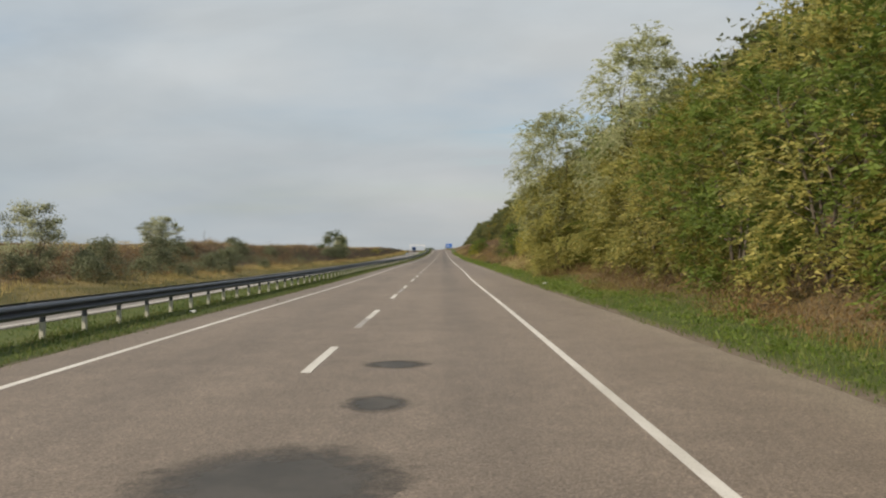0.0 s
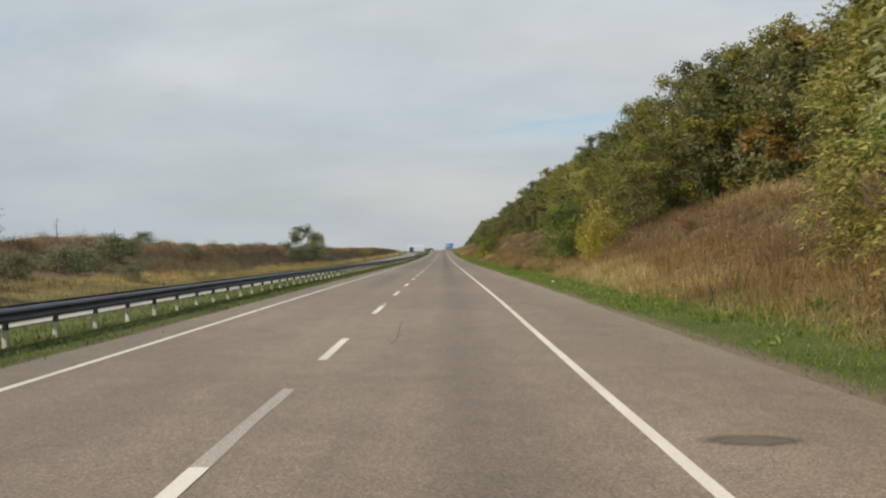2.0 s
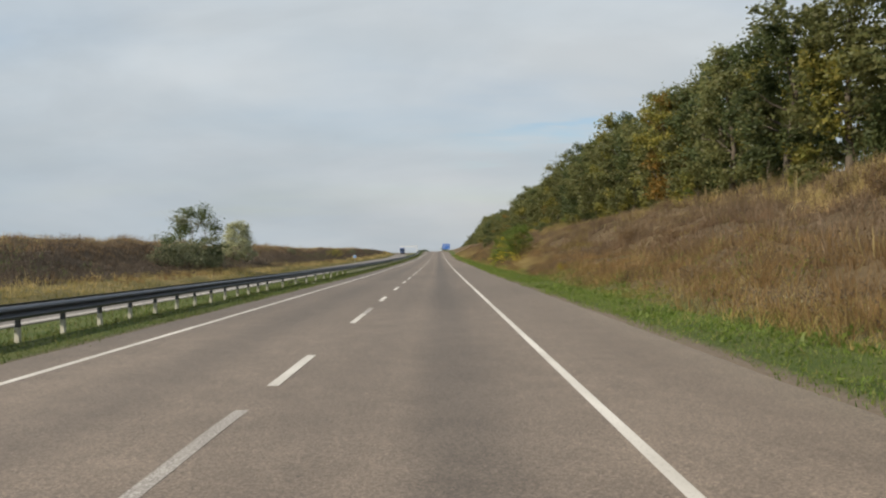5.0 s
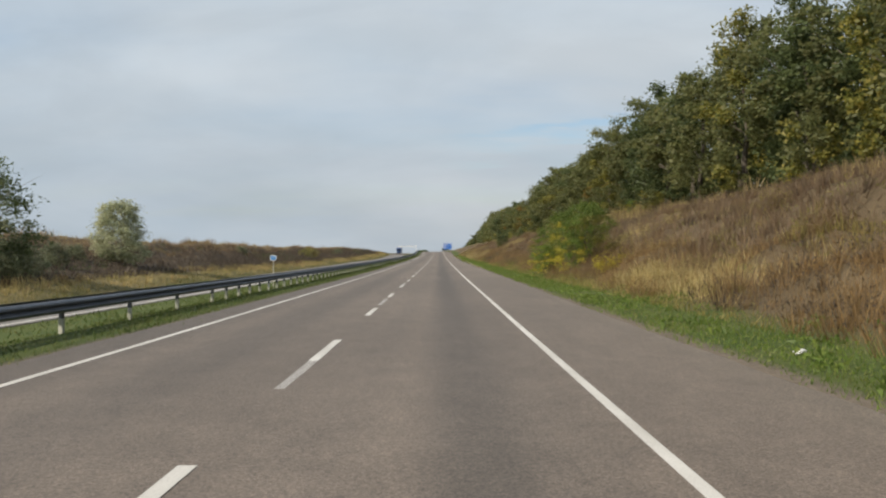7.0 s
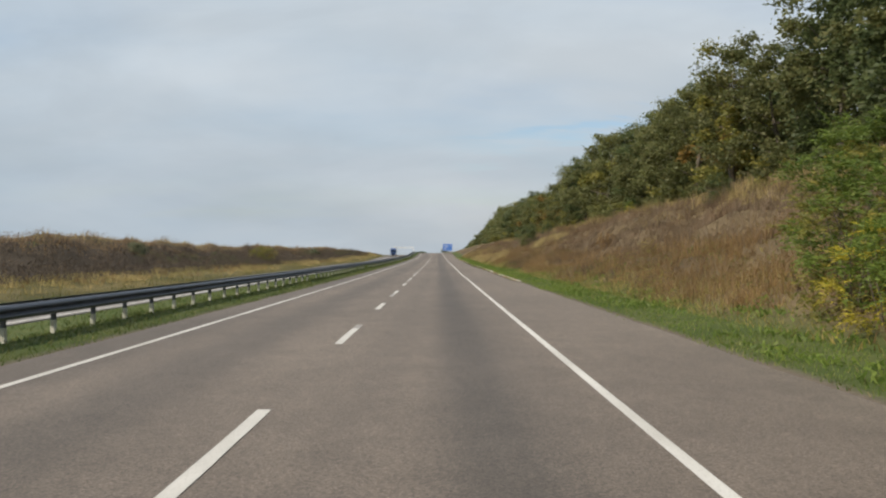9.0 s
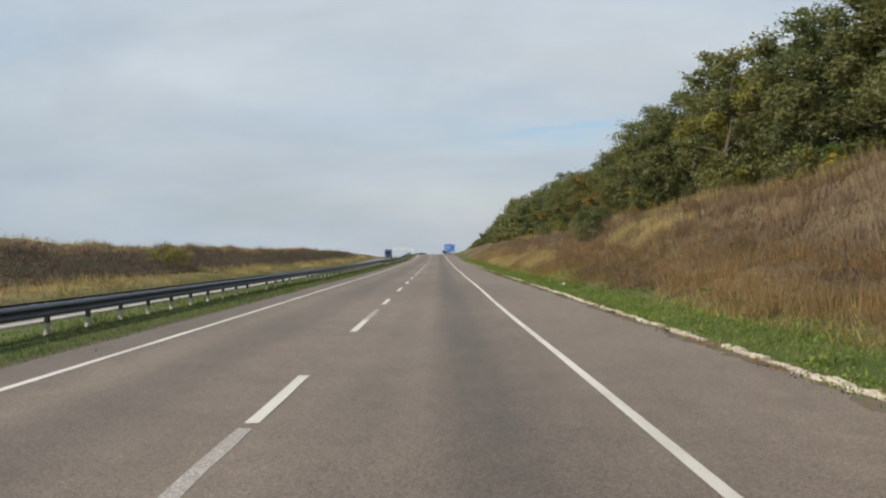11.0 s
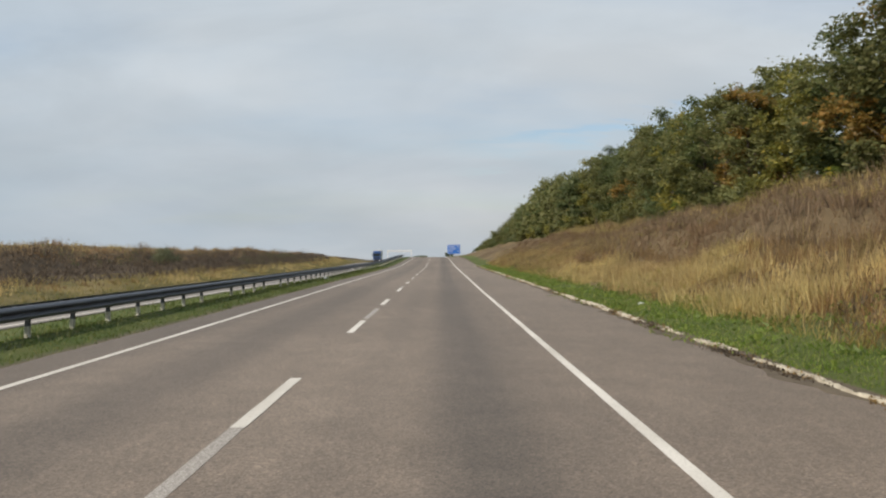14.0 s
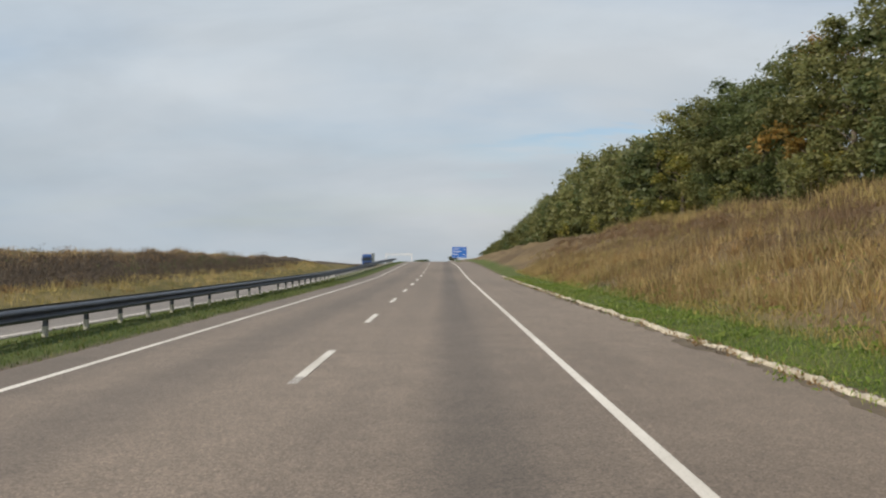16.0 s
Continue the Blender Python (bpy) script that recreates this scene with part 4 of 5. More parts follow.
LOC = plant("locust_tree", 221, 9.8, 2.6, 3.2, 430, 54, 0.14, 0.36, L_LOCUST, sprays=(5, 10), wide=0.2, stems=2, limbs=11, thick=0.075, label="airy pale locust tree with thin drooping leaves", fullness=0.35, droop=0.8)
stand(LOC, 9.3, 38.5, 0.4, 1.1, 1.12, first=True)
BIG = plant("locust_tree", 222, 6.6, 3.9, 0.2, 1600, 45, 0.12, 0.27, L_ACACIA, sprays=(5, 9), stems=5, limbs=9, thick=0.07, label="broad roadside locust tree with olive-yellow leaves", wide=0.26, flat=0.9, lean=(0.6, 0.0), droop=0.4, fullness=0.45)
stand(BIG, 8.3, 55.6, 0.0, 1.0, 1.0, first=True)
stand(LOC, 7.3, 55.6, 2.0, 1.0, 1.0)

# single bushes on the bank
YB = plant("bush", 231, 4.3, 1.6, 0.2, 150, 44, 0.125, 0.26, wide=0.26, crown_mat=L_YELLOW, stems=6, limbs=5, thick=0.035, label="bright yellow autumn bush on the dry bank", category="bush", second=L_ACACIA, shoots=True, flat=0.9)
stand(YB, 10.6, 105.0, 0, 0.96, 1.36, first=True)
GB = plant("bush", 232, 4.2, 1.9, 0.2, 460, 28, 0.115, 0.30, wide=0.25, sprays=(5, 8), fullness=0.25, crown_mat=L_GREEN, stems=5, limbs=6, thick=0.06, label="dense fresh green bush on the dry bank", category="bush", second=L_DEEP)
stand(GB, 9.9, 113.8, 0, 1.15, 1.02, first=True)
OT = plant("tree", 237, 7.4, 2.9, 0.25, 460, 26, 0.19, 0.34, L_OAK, stems=4, limbs=9, thick=0.09, label="olive-green tree in front of the wood", second=L_OLIVE, wide=0.32)
stand(OT, 16.6, 119.5, 1.0, 1.0, 0.95, first=True)
stand(OT, 17.0, 112.0, 2.0, 1.05, 1.0)
OY = plant("tree", 240, 7.4, 2.9, 0.25, 460, 32, 0.15, 0.32, L_OLIVE, stems=4, limbs=9, thick=0.09, label="yellowing olive tree in front of the wood", second=L_ACACIA, wide=0.25, sprays=(4, 8))
stand(OY, 11.7, 119.5, 3.0, 0.92, 1.05, first=True)
stand(OY, 12.6, 114.5, 5.0, 0.8, 0.85)
stand(OT, 14.4, 108.5, 4.0, 0.8, 0.8)
SB = plant("bush", 233, 4.0, 1.6, 0.1, 300, 32, 0.115, 0.24, wide=0.22, sprays=(4, 8), fullness=0.15, crown_mat=L_GREEN, stems=9, limbs=3, thick=0.025, label="upright green bush of many shoots among dry weeds", category="bush", second=L_OLIVE)
YS = plant("bush", 235, 3.6, 1.1, 0.1, 170, 32, 0.10, 0.20, wide=0.22, sprays=(4, 8), fullness=0.15, crown_mat=L_GREEN, stems=7, limbs=3, thick=0.02, label="slender yellow-green bush among dry weeds", category="bush", second=L_YELLOW)
stand(SB, 9.8, 231.0, 0.0, 1.05, 0.85, first=True)
stand(SB, 10.9, 226.0, 1.3, 1.0, 1.12)
stand(SB, 9.2, 223.5, 2.1, 0.9, 1.0)
stand(SB, 10.1, 219.5, 3.3, 0.95, 1.05)
stand(YS, 8.7, 220.0, 2.3, 1.0, 0.95, first=True)
stand(YS, 8.3, 216.5, 1.3, 0.8, 0.65)
for i, (x, y, k) in enumerate(((20.6, 301, 0.6), (21.2, 333, 0.5), (20.8, 346, 0.65), (21.0, 371, 0.5), (20.4, 398, 0.6), (20.9, 255, 0.5), (21.1, 214, 0.55), (20.5, 186, 0.5))):
    stand(YS, x, y, i, k, k * 0.85)
stand(YS, 9.2, 227.0, 0.3, 0.9, 0.9)
stand(SB, 8.2, 228.0, 4.3, 0.8, 0.85)
stand(YS, 7.7, 225.5, 0.9, 0.85, 0.62)
stand(YS, 7.5, 222.5, 3.9, 0.8, 0.5)
OB = plant("bush", 236, 1.25, 0.85, 0.2, 70, 26, 0.08, 0.12, wide=0.26, crown_mat=L_YELLOW, stems=6, limbs=2, thick=0.012, label="low bush with orange-yellow leaves on russet stems", category="bush", second=L_RUST, shoots=True)
stand(OB, 9.0, 208.8, 0.0, 1.0, 1.0, first=True)
stand(OB, 9.9, 209.6, 2.0, 0.8, 0.85)
stand(OB, 8.3, 173.0, 1.0, 0.5, 0.6)
DS = plant("dry_shrub", 238, 1.6, 0.8, 0.0, 80, 24, 0.085, 0.12, L_RUSSET, stems=4, limbs=1, thick=0.014, label="dry russet-brown shrub standing among the weeds", category="shrub", group="dry shrubs on the bank", second=L_GREYWEED, wide=0.24, flat=2.2, shoots=True)
DG = plant("dry_shrub", 239, 1.4, 0.9, 0.0, 76, 24, 0.085, 0.13, L_GREYWEED, stems=4, limbs=1, thick=0.014, label="feathery mauve-brown shrub standing among the weeds", category="shrub", group="dry shrubs on the bank", second=L_DULLGOLD, wide=0.24, flat=2.2, shoots=True)
r_s = random.Random(91)
for i in range(46):
    x, y = r_s.uniform(8.8, 19.5), 66 + 8.0 * i + r_s.uniform(-3, 3)
    k = r_s.uniform(0.55, 1.1)
    stand(DS if i % 2 == 0 else DG, x, y, r_s.uniform(0, 6.28), k * r_s.uniform(0.9, 1.2), k, first=i < 2)
KB = plant("bush", 234, 2.8, 1.25, 0.2, 190, 20, 0.13, 0.24, L_DEEP, stems=3, limbs=5, thick=0.04, label="small dark green bush standing alone on the bank", category="bush", second=L_OAK)
stand(KB, 12.4, 327.0, 0.0, 1.1, 1.05, first=True)
stand(KB, 6.7, 123.0, 0.5, 0.42, 0.16)
stand(KB, 18.5, 352.0, 1.0, 0.8, 0.8)
stand(KB, 17.5, 395.0, 2.0, 0.7, 0.7)
stand(KB, 19.0, 268.0, 2.0, 0.8, 0.7)

# the far side: bushes and small trees at the foot of the left bank
A_T = plant("tree", 241, 6.2, 3.4, 0.3, 300, 24, 0.19, 0.32, L_DEEP, bark=M_PALEBARK, second=L_SAGE, stems=4, limbs=9, thick=0.07, label="dark green tree with bare pale branches in its top", fullness=0.3)
stand(A_T, -28.6, 216.5, 0, 1.25, 1.12, first=True)
B_T = plant("tree", 242, 5.4, 2.2, 0.05, 560, 26, 0.15, 0.26, L_PALE, bark=M_PALEBARK, stems=5, limbs=6, thick=0.05, label="pale silvery-green small tree below the bank", fullness=0.25)
stand(B_T, -29.6, 242.0, 0, 1.3, 1.06, first=True)
C_T = plant("tree", 243, 5.4, 2.5, 0.4, 260, 26, 0.16, 0.30, L_PALE, stems=4, limbs=7, thick=0.06, label="small tree with pale olive leaves below the bank", second=L_SAGE)
stand(C_T, -30.0, 61.0, 0, first=True)
stand(C_T, -38.3, 113.4, 1.2, 1.05, 0.75)
stand(C_T, -36.0, 104.0, 2.2, 0.8, 0.6)
D_B = plant("bush", 244, 1.9, 1.7, 0.1, 120, 18, 0.17, 0.34, L_SAGE, stems=5, limbs=3, thick=0.03, label="low grey-green bush below the bank", category="bush", group="bushes below the bank", fullness=0.2)
r_d = random.Random(5)
for i, (x, y, s) in enumerate([(-28.6, 110, 1.0), (-30.2, 88, 1.1), (-29.5, 72, 1.0), (-31, 97, 1.2), (-30.5, 124, 1.1), (-33, 135, 0.9), (-28, 206, 1.3), (-27.5, 211, 1.4), (-28.5, 222, 1.0), (-29.5, 229, 0.75), (-31, 236, 0.6), (-27.0, 217, 1.3), (-40.5, 160, 0.9), (-31, 150, 0.8), (-32, 300, 0.7), (-31, 420, 0.8), (-26.5, 62, 0.8), (-25.5, 71, 0.7), (-27, 80, 0.9), (-26, 92, 0.7), (-27.5, 101, 0.8), (-29.5, 116, 1.0), (-27, 53, 0.9), (-23, 88, 0.7), (-24.5, 58, 0.8), (-23.4, 75, 0.6), (-23.5, 110, 0.6)]):
    stand(D_B, x, y, r_d.uniform(0, 6), s, s * r_d.uniform(0.85, 1.15), first=i == 0)
E_B = plant("bush", 245, 2.2, 2.1, 0.1, 140, 18, 0.17, 0.30, L_OLIVE, stems=5, limbs=3, thick=0.03, label="yellowing bush below the bank", category="bush", second=L_DULLGOLD)
stand(E_B, -28.0, 344.0, 0, first=True)
# a bare sapling on the edge of the field
bm = bmesh.new()
tube(bm, [(0, 0, -0.2), (0.03, 0.02, 0.9), (-0.02, 0.05, 1.8), (0.02, 0.02, 2.6)], [0.05, 0.04, 0.028, 0.012], 6)
for z, a, le in ((0.9, 0.4, 0.5), (1.3, 2.6, 0.55), (1.7, 4.4, 0.4), (2.0, 1.3, 0.35)):
    tube(bm, [(0, 0.03, z), (math.cos(a) * le * 0.6, math.sin(a) * le * 0.6, z + le * 0.5), (math.cos(a) * le, math.sin(a) * le, z + le * 1.1)], [0.02, 0.014, 0.006], 5)
sapling = tagged(part("bare_sapling", bm, M_BARK), "thin bare sapling on the edge of the dry field", "tree")
sapling.location = lay(-35.5, 124.0)
# dark clumps where the road dips away
F_B = plant("tree", 246, 4.0, 2.0, 0.3, 90, 14, 0.4, 0.40, L_DEEP, stems=2, limbs=5, thick=0.08, label="far dark tree on the median", group="far trees on the median")
for i, (x, y) in enumerate([(5.0, 930), (7.5, 945), (3.6, 960), (23, 905), (26, 935)]):
    stand(F_B, x, y, i, 1.2 + 0.2 * (i % 3), 1.0 if x < 20 else 0.7, first=i == 0)


def blades(rg, x, y, height, width, lean=0.25, sway=0.5):
    """Upright bent blades or stalks at ground places: two-piece strips with pointed tips (quads, the upper one closing to a point)."""
    n = len(x)
    z = ground_z(x, y)
    bx = x + bend(y)
    a = rg.uniform(0, 6.28, n)
    h = height * rg.uniform(0.55, 1.25, n)
    w = width * rg.uniform(0.7, 1.3, n) * 0.5
    dx, dy = np.cos(a) * w, np.sin(a) * w
    b = rg.uniform(0, 6.28, n)
    l = lean * h * rg.uniform(0.1, 1.0, n)
    ox, oy = np.cos(b) * l, np.sin(b) * l
    P0 = np.stack([bx - dx, y - dy, z - 0.03], -1)
    P1 = np.stack([bx + dx, y + dy, z - 0.03], -1)
    mz = z + h * 0.6
    P2 = np.stack([bx + ox * sway + dx * 0.8, y + oy * sway + dy * 0.8, mz], -1)
    P3 = np.stack([bx + ox * sway - dx * 0.8, y + oy * sway - dy * 0.8, mz], -1)
    P4 = np.stack([bx + ox, y + oy, z + h], -1)
    V = np.stack([P0, P1, P2, P3, P4], 1).reshape(-1, 3)
    i = np.arange(n) * 5
    F = np.concatenate([np.stack([i, i + 1, i + 2], 1), np.stack([i, i + 2, i + 3], 1), np.stack([i + 3, i + 2, i + 4], 1)])
    return V, F


def short_blades(rg, x, y, height, width, lean):
    """Low blades, one triangle each."""
    n = len(x)
    z, bx = ground_z(x, y), x + bend(y)
    a, b = rg.uniform(0, 6.28, n), rg.uniform(0, 6.28, n)
    h, w = height * rg.uniform(0.5, 1.3, n), width * rg.uniform(0.6, 1.4, n) * 0.5
    l = lean * h * rg.uniform(0.2, 1.2, n)
    V = np.stack([np.stack([bx - np.cos(a) * w, y - np.sin(a) * w, z - 0.02], -1), np.stack([bx + np.cos(a) * w, y + np.sin(a) * w, z - 0.02], -1), np.stack([bx + np.cos(b) * l, y + np.sin(b) * l, z + h], -1)], 1)
    return V.reshape(-1, 3), np.arange(3 * n).reshape(-1, 3)


def sown(name, seed, count, x0, x1, y0, y1, height, width, mat, label, category, field=None, lean=0.3, short=False):
    """Many blades over a stretch of land; field(x, y) gives the chance that one grows there, or the height's share."""
    rg = np.random.default_rng(seed)
    x, y = rg.uniform(x0, x1, count), rg.uniform(y0, y1, count)
    if field is not None:
        keep = rg.uniform(0, 1, count) < field(x, y)
        x, y = x[keep], y[keep]
    h = height * (0.75 + 0.35 * np.sin(x * 1.1 + y * 0.37) * np.sin(y * 0.19 + 1.1))
    V, F = (short_blades if short else blades)(rg, x, y, h, width, lean)
    return tagged(link_mesh(name, raw_mesh(name, V, F), mat), label, category, kind="stuff")


def brush(name, seed, count, x0, x1, y0, y1, height, leaf, per, mat, label, category, field=None, lift=0.0, loose=1.0):
    """Bushy weeds: a loose column of small leaves and seed heads on each plant."""
    rg = np.random.default_rng(seed)
    x, y = rg.uniform(x0, x1, count), rg.uniform(y0, y1, count)
    if field is not None:
        keep = rg.uniform(0, 1, count) < field(x, y)
        x, y = x[keep], y[keep]
    n = len(x)
    h = height * rg.uniform(0.5, 1.2, n) * (0.8 + 0.3 * np.sin(x * 0.9 + y * 0.3))
    t = rg.uniform(0.05, 1.0, (n, per))
    w = loose * (0.10 + 0.16 * np.sin(np.pi * t ** 1.3))
    X = (x + bend(y))[:, None] + rg.normal(size=(n, per)) * w
    Y = y[:, None] + rg.normal(size=(n, per)) * w
    Z = ground_z(x, y)[:, None] + lift + t * h[:, None]
    V, F = leaves(rg, np.stack([X, Y, Z], -1).reshape(-1, 3), leaf, 1.8, 0.22)
    return tagged(link_mesh(name, raw_mesh(name, V, F), mat), label, category, kind="stuff")


def tufts(name, seed, count, x0, x1, y0, y1, height, radius, per, width, mat, label, category, field=None, droop=0.5):
    """Tussocks: blades that fan out from one root each, uneven in size from tussock to tussock."""
    rg = np.random.default_rng(seed)
    x, y = rg.uniform(x0, x1, count), rg.uniform(y0, y1, count)
    if field is not None:
        keep = rg.uniform(0, 1, count) < field(x, y)
        x, y = x[keep], y[keep]
    n = len(x)
    big = np.exp(rg.normal(size=(n, 1)) * 0.32)
    a, f = rg.uniform(0, 6.283, (n, per)), np.sqrt(rg.uniform(0, 1, (n, per)))
    rx, ry = np.cos(a), np.sin(a)
    X, Y = x[:, None] + rx * f * radius * 0.6 * big, y[:, None] + ry * f * radius * 0.6 * big
    h = height * big * rg.uniform(0.55, 1.15, (n, per)) * (1 - 0.3 * f)
    lean = h * droop * (0.15 + f) * rg.uniform(0.5, 1.2, (n, per))
    Z, B = ground_z(X, Y), bend(Y)
    w = width * rg.uniform(0.6, 1.4, (n, per)) * 0.5
    b = rg.uniform(0, 6.283, (n, per))
    V = np.stack([np.stack([X + B - np.cos(b) * w, Y - np.sin(b) * w, Z - 0.04], -1), np.stack([X + B + np.cos(b) * w, Y + np.sin(b) * w, Z - 0.04], -1), np.stack([X + B + rx * lean, Y + ry * lean, Z + h], -1)], 2)
    return tagged(link_mesh(name, raw_mesh(name, V.reshape(-1, 3), np.arange(3 * n * per).reshape(-1, 3)), mat), label, category, kind="stuff")


def patchy(sx, sy, lo, hi, px=0.0):
    def f(x, y):
        n = 0.5 + 0.25 * np.sin(x * sx + 2.1 * np.sin(y * sy * 0.6 + px) + px) + 0.25 * np.sin(y * sy + 1.7 * np.sin(x * sx * 0.7 + px * 2))
        return np.clip((n - lo) / (hi - lo), 0, 1)
    return f


def both(f, g):
    return lambda x, y: f(x, y) * g(x, y)


def from_edge(x0, soft=1.0):
    return lambda x, y: np.clip((x - x0 - 0.5 * np.sin(y * 0.31) - 0.3 * np.sin(y * 0.83)) / soft, 0, 1)


def gold(x, y):
    """Where the grass at the foot of the bank is golden instead of russet."""
    wave = 0.7 * np.sin(y * 0.3) + 0.4 * np.sin(y * 0.71)
    total = 0.0
    for y0, y1, x0, x1 in GOLD:
        total = np.maximum(total, np.clip((y - y0) / 3, 0, 1) * np.clip((y1 - y) / 4, 0, 1) * np.clip((x1 + wave - x) / 1.0, 0, 1) * np.clip((x - x0) / 0.6, 0, 1))
    drifts = np.sin(x * 1.1 + 2.0 * np.sin(y * 0.19)) * np.sin(y * 0.43 + x * 0.7 + 1.5 * np.sin(x * 0.5))
    return total * (0.25 + 0.75 * np.clip(drifts * 1.6 + 0.75, 0, 1))


GOLD = [(110, 126, 7.1, 10.0), (146, 160, 16.0, 20.0), (342, 386, 6.9, 11.4), (325, 341, 7.6, 11.0), (72, 102, 6.9, 9.3), (187, 203, 7.4, 10.4), (217, 224, 11.0, 14.0), (186, 196, 11.0, 13.4), (305, 320, 11.5, 16.5)]


def not_gold(x, y):
    return 1 - 0.7 * gold(x, y)


# green verge, median and the strips along the asphalt
VERGE = lambda x, y: np.clip((8.0 - x) / 1.1, 0, 1) * np.clip((x - verge_x(y) + 0.12 * np.sin(y * 0.7) + 0.06 * np.sin(y * 2.3)) / 0.22, 0, 1)
sown("grass", 301, 180000, 4.6, 7.8, -4, 440, 0.10, 0.023, L_GRASS, "short green grass along the shoulder", "grass", VERGE, 0.9, True)
brush("grass", 304, 9000, 5.2, 7.8, -4, 420, 0.14, 0.06, 9, L_GRASS, "broad-leaved green herbs in the verge", "grass", patchy(1.1, 0.31, 0.3, 0.8))
brush("grass", 306, 700, 5.3, 8.2, -4, 420, 0.16, 0.13, 26, L_GREEN, "tufts of broad green leaves in the verge", "grass")
sown("grass", 305, 9000, 5.0, 8.0, -4, 440, 0.17, 0.016, L_STRAW, "dry blades among the green grass", "grass", patchy(0.9, 0.23, 0.3, 0.9, 2.0), 0.9, True)
sown("grass", 302, 95000, -8.6, -6.3, -4, 430, 0.10, 0.030, L_SHADED_GRASS, "short green grass on the median", "grass", lambda x, y: np.clip((-6.35 - x + 0.12 * np.sin(y * 0.9)) / 0.25, 0, 1), 0.9, True)
# taller tufts, kept dark to widen the rail's shadow band on the grass
brush("grass", 308, 1300, -7.75, -6.5, -4, 430, 0.13, 0.06, 10, L_SHADED_GRASS, "taller dark grass in front of the guard rail", "grass", patchy(1.0, 0.4, 0.15, 0.6))
brush("weeds", 340, 1500, 4.74, 4.95, 264, 440, 0.10, 0.050, 20, L_DARKWEED, "dead grass clumps before the kerb", "weeds", lambda x, y: patchy(1.0, 0.9, 0.35, 0.6, 0.6)(x, y) * np.where((y > 304) & (y < 350), 1.0, 0.18), lift=0.015, loose=0.3)
brush("weeds", 310, 420, 4.82, 5.02, 264, 440, 0.14, 0.06, 14, L_RUSSET, "withered tufts in the joints of the kerb", "weeds", lift=0.0, loose=0.35)
brush("grass", 311, 260, 4.55, 4.95, 264, 440, 0.16, 0.07, 22, L_GRASS, "grass clumps spilling over the kerb onto the asphalt", "grass", lambda x, y: patchy(1.0, 0.35, 0.4, 0.65, 1.7)(x, y) * np.where((y > 304) & (y < 350), 1.0, 0.15), lift=0.015, loose=0.5)
brush("grass", 309, 1500, 5.0, 5.4, 262, 440, 0.16, 0.06, 10, L_GRASS, "grass growing over the kerb", "grass", patchy(1.0, 0.5, 0.3, 0.7))
sown("grass", 303, 36000, -13.9, -8.3, 6, 450, 0.15, 0.05, L_SHADED_GRASS, "green grass on the median", "grass", None, 0.8, True)
sown("grass", 307, 60000, 6.8, 9.2, 58, 450, 0.30, 0.03, L_DULLGOLD, "yellowing grass between verge and weeds", "grass", patchy(0.8, 0.17, 0.1, 0.6, 3.0), 0.9, True)
brush("weeds", 336, 1600, 7.0, 11.5, 60, 440, 0.55, 0.08, 16, L_GREEN, "low green weeds among the dry ones", "weeds", patchy(0.5, 0.13, 0.45, 0.7, 5.0))
# dry cover and weeds on the right bank: russet at the foot, mauve-brown above, pale straw under the wood
sown("dry_grass", 351, 60000, 6.9, 12.0, 58, 450, 0.42, 0.026, L_RUSSET, "matted russet undergrowth at the foot of the bank", "dry grass", both(from_edge(6.9, 0.8), not_gold), 1.0, True)
sown("dry_grass", 352, 75000, 10.5, 22.5, 58, 470, 0.50, 0.046, L_GREYWEED, "matted mauve-brown undergrowth on the bank", "dry grass", both(from_edge(10.6, 1.5), not_gold), 0.9, True)
sown("dry_grass", 353, 9000, 11, 20, 58, 470, 0.50, 0.036, L_STRAW, "patches of pale dry grass on the bank", "dry grass", both(patchy(0.4, 0.10, 0.55, 0.75, 4.0), not_gold), 1.0, True)
sown("dry_grass", 355, 18000, 17.8, 22.8, 58, 480, 0.75, 0.040, L_STRAW, "pale straw grass along the foot of the wood", "dry grass", both(from_edge(18.6, 1.2), patchy(0.3, 0.075, 0.15, 0.5, 1.2)), 0.7, True)
tufts("dry_grass", 371, 4600, 7.0, 12.0, 58, 450, 0.62, 0.42, 26, 0.019, L_RUSSET, "russet tussocks at the foot of the bank", "dry grass", both(from_edge(7.2, 0.8), not_gold))
tufts("dry_grass", 372, 5200, 10.5, 22.5, 58, 470, 0.72, 0.52, 20, 0.042, L_GREYWEED, "mauve-brown tussocks on the bank", "dry grass", both(from_edge(10.6, 1.5), not_gold))
tufts("dry_grass", 373, 1900, 10.0, 20, 58, 470, 0.66, 0.52, 20, 0.036, L_STRAW, "pale tussocks on the bank", "dry grass", both(patchy(0.4, 0.10, 0.45, 0.75, 4.0), not_gold))
tufts("dry_grass", 374, 2800, 18.0, 22.8, 58, 480, 0.85, 0.55, 18, 0.055, L_STRAW, "pale straw tussocks along the foot of the wood", "dry grass", both(from_edge(17.8, 1.2), patchy(0.3, 0.075, 0.05, 0.4, 1.2)))
tufts("weeds", 375, 1500, 7.4, 21, 60, 450, 0.60, 0.60, 24, 0.030, L_DARKWEED, "dark matted tussocks on the bank", "weeds", patchy(0.55, 0.17, 0.5, 0.75, 2.7))
sown("weeds", 311, 16000, 6.9, 11.5, 58, 450, 0.90, 0.010, L_RUSSET, "tall russet dry weeds at the foot of the bank", "weeds", both(both(from_edge(7.0), patchy(0.35, 0.09, 0.35, 0.55)), not_gold), 0.55)
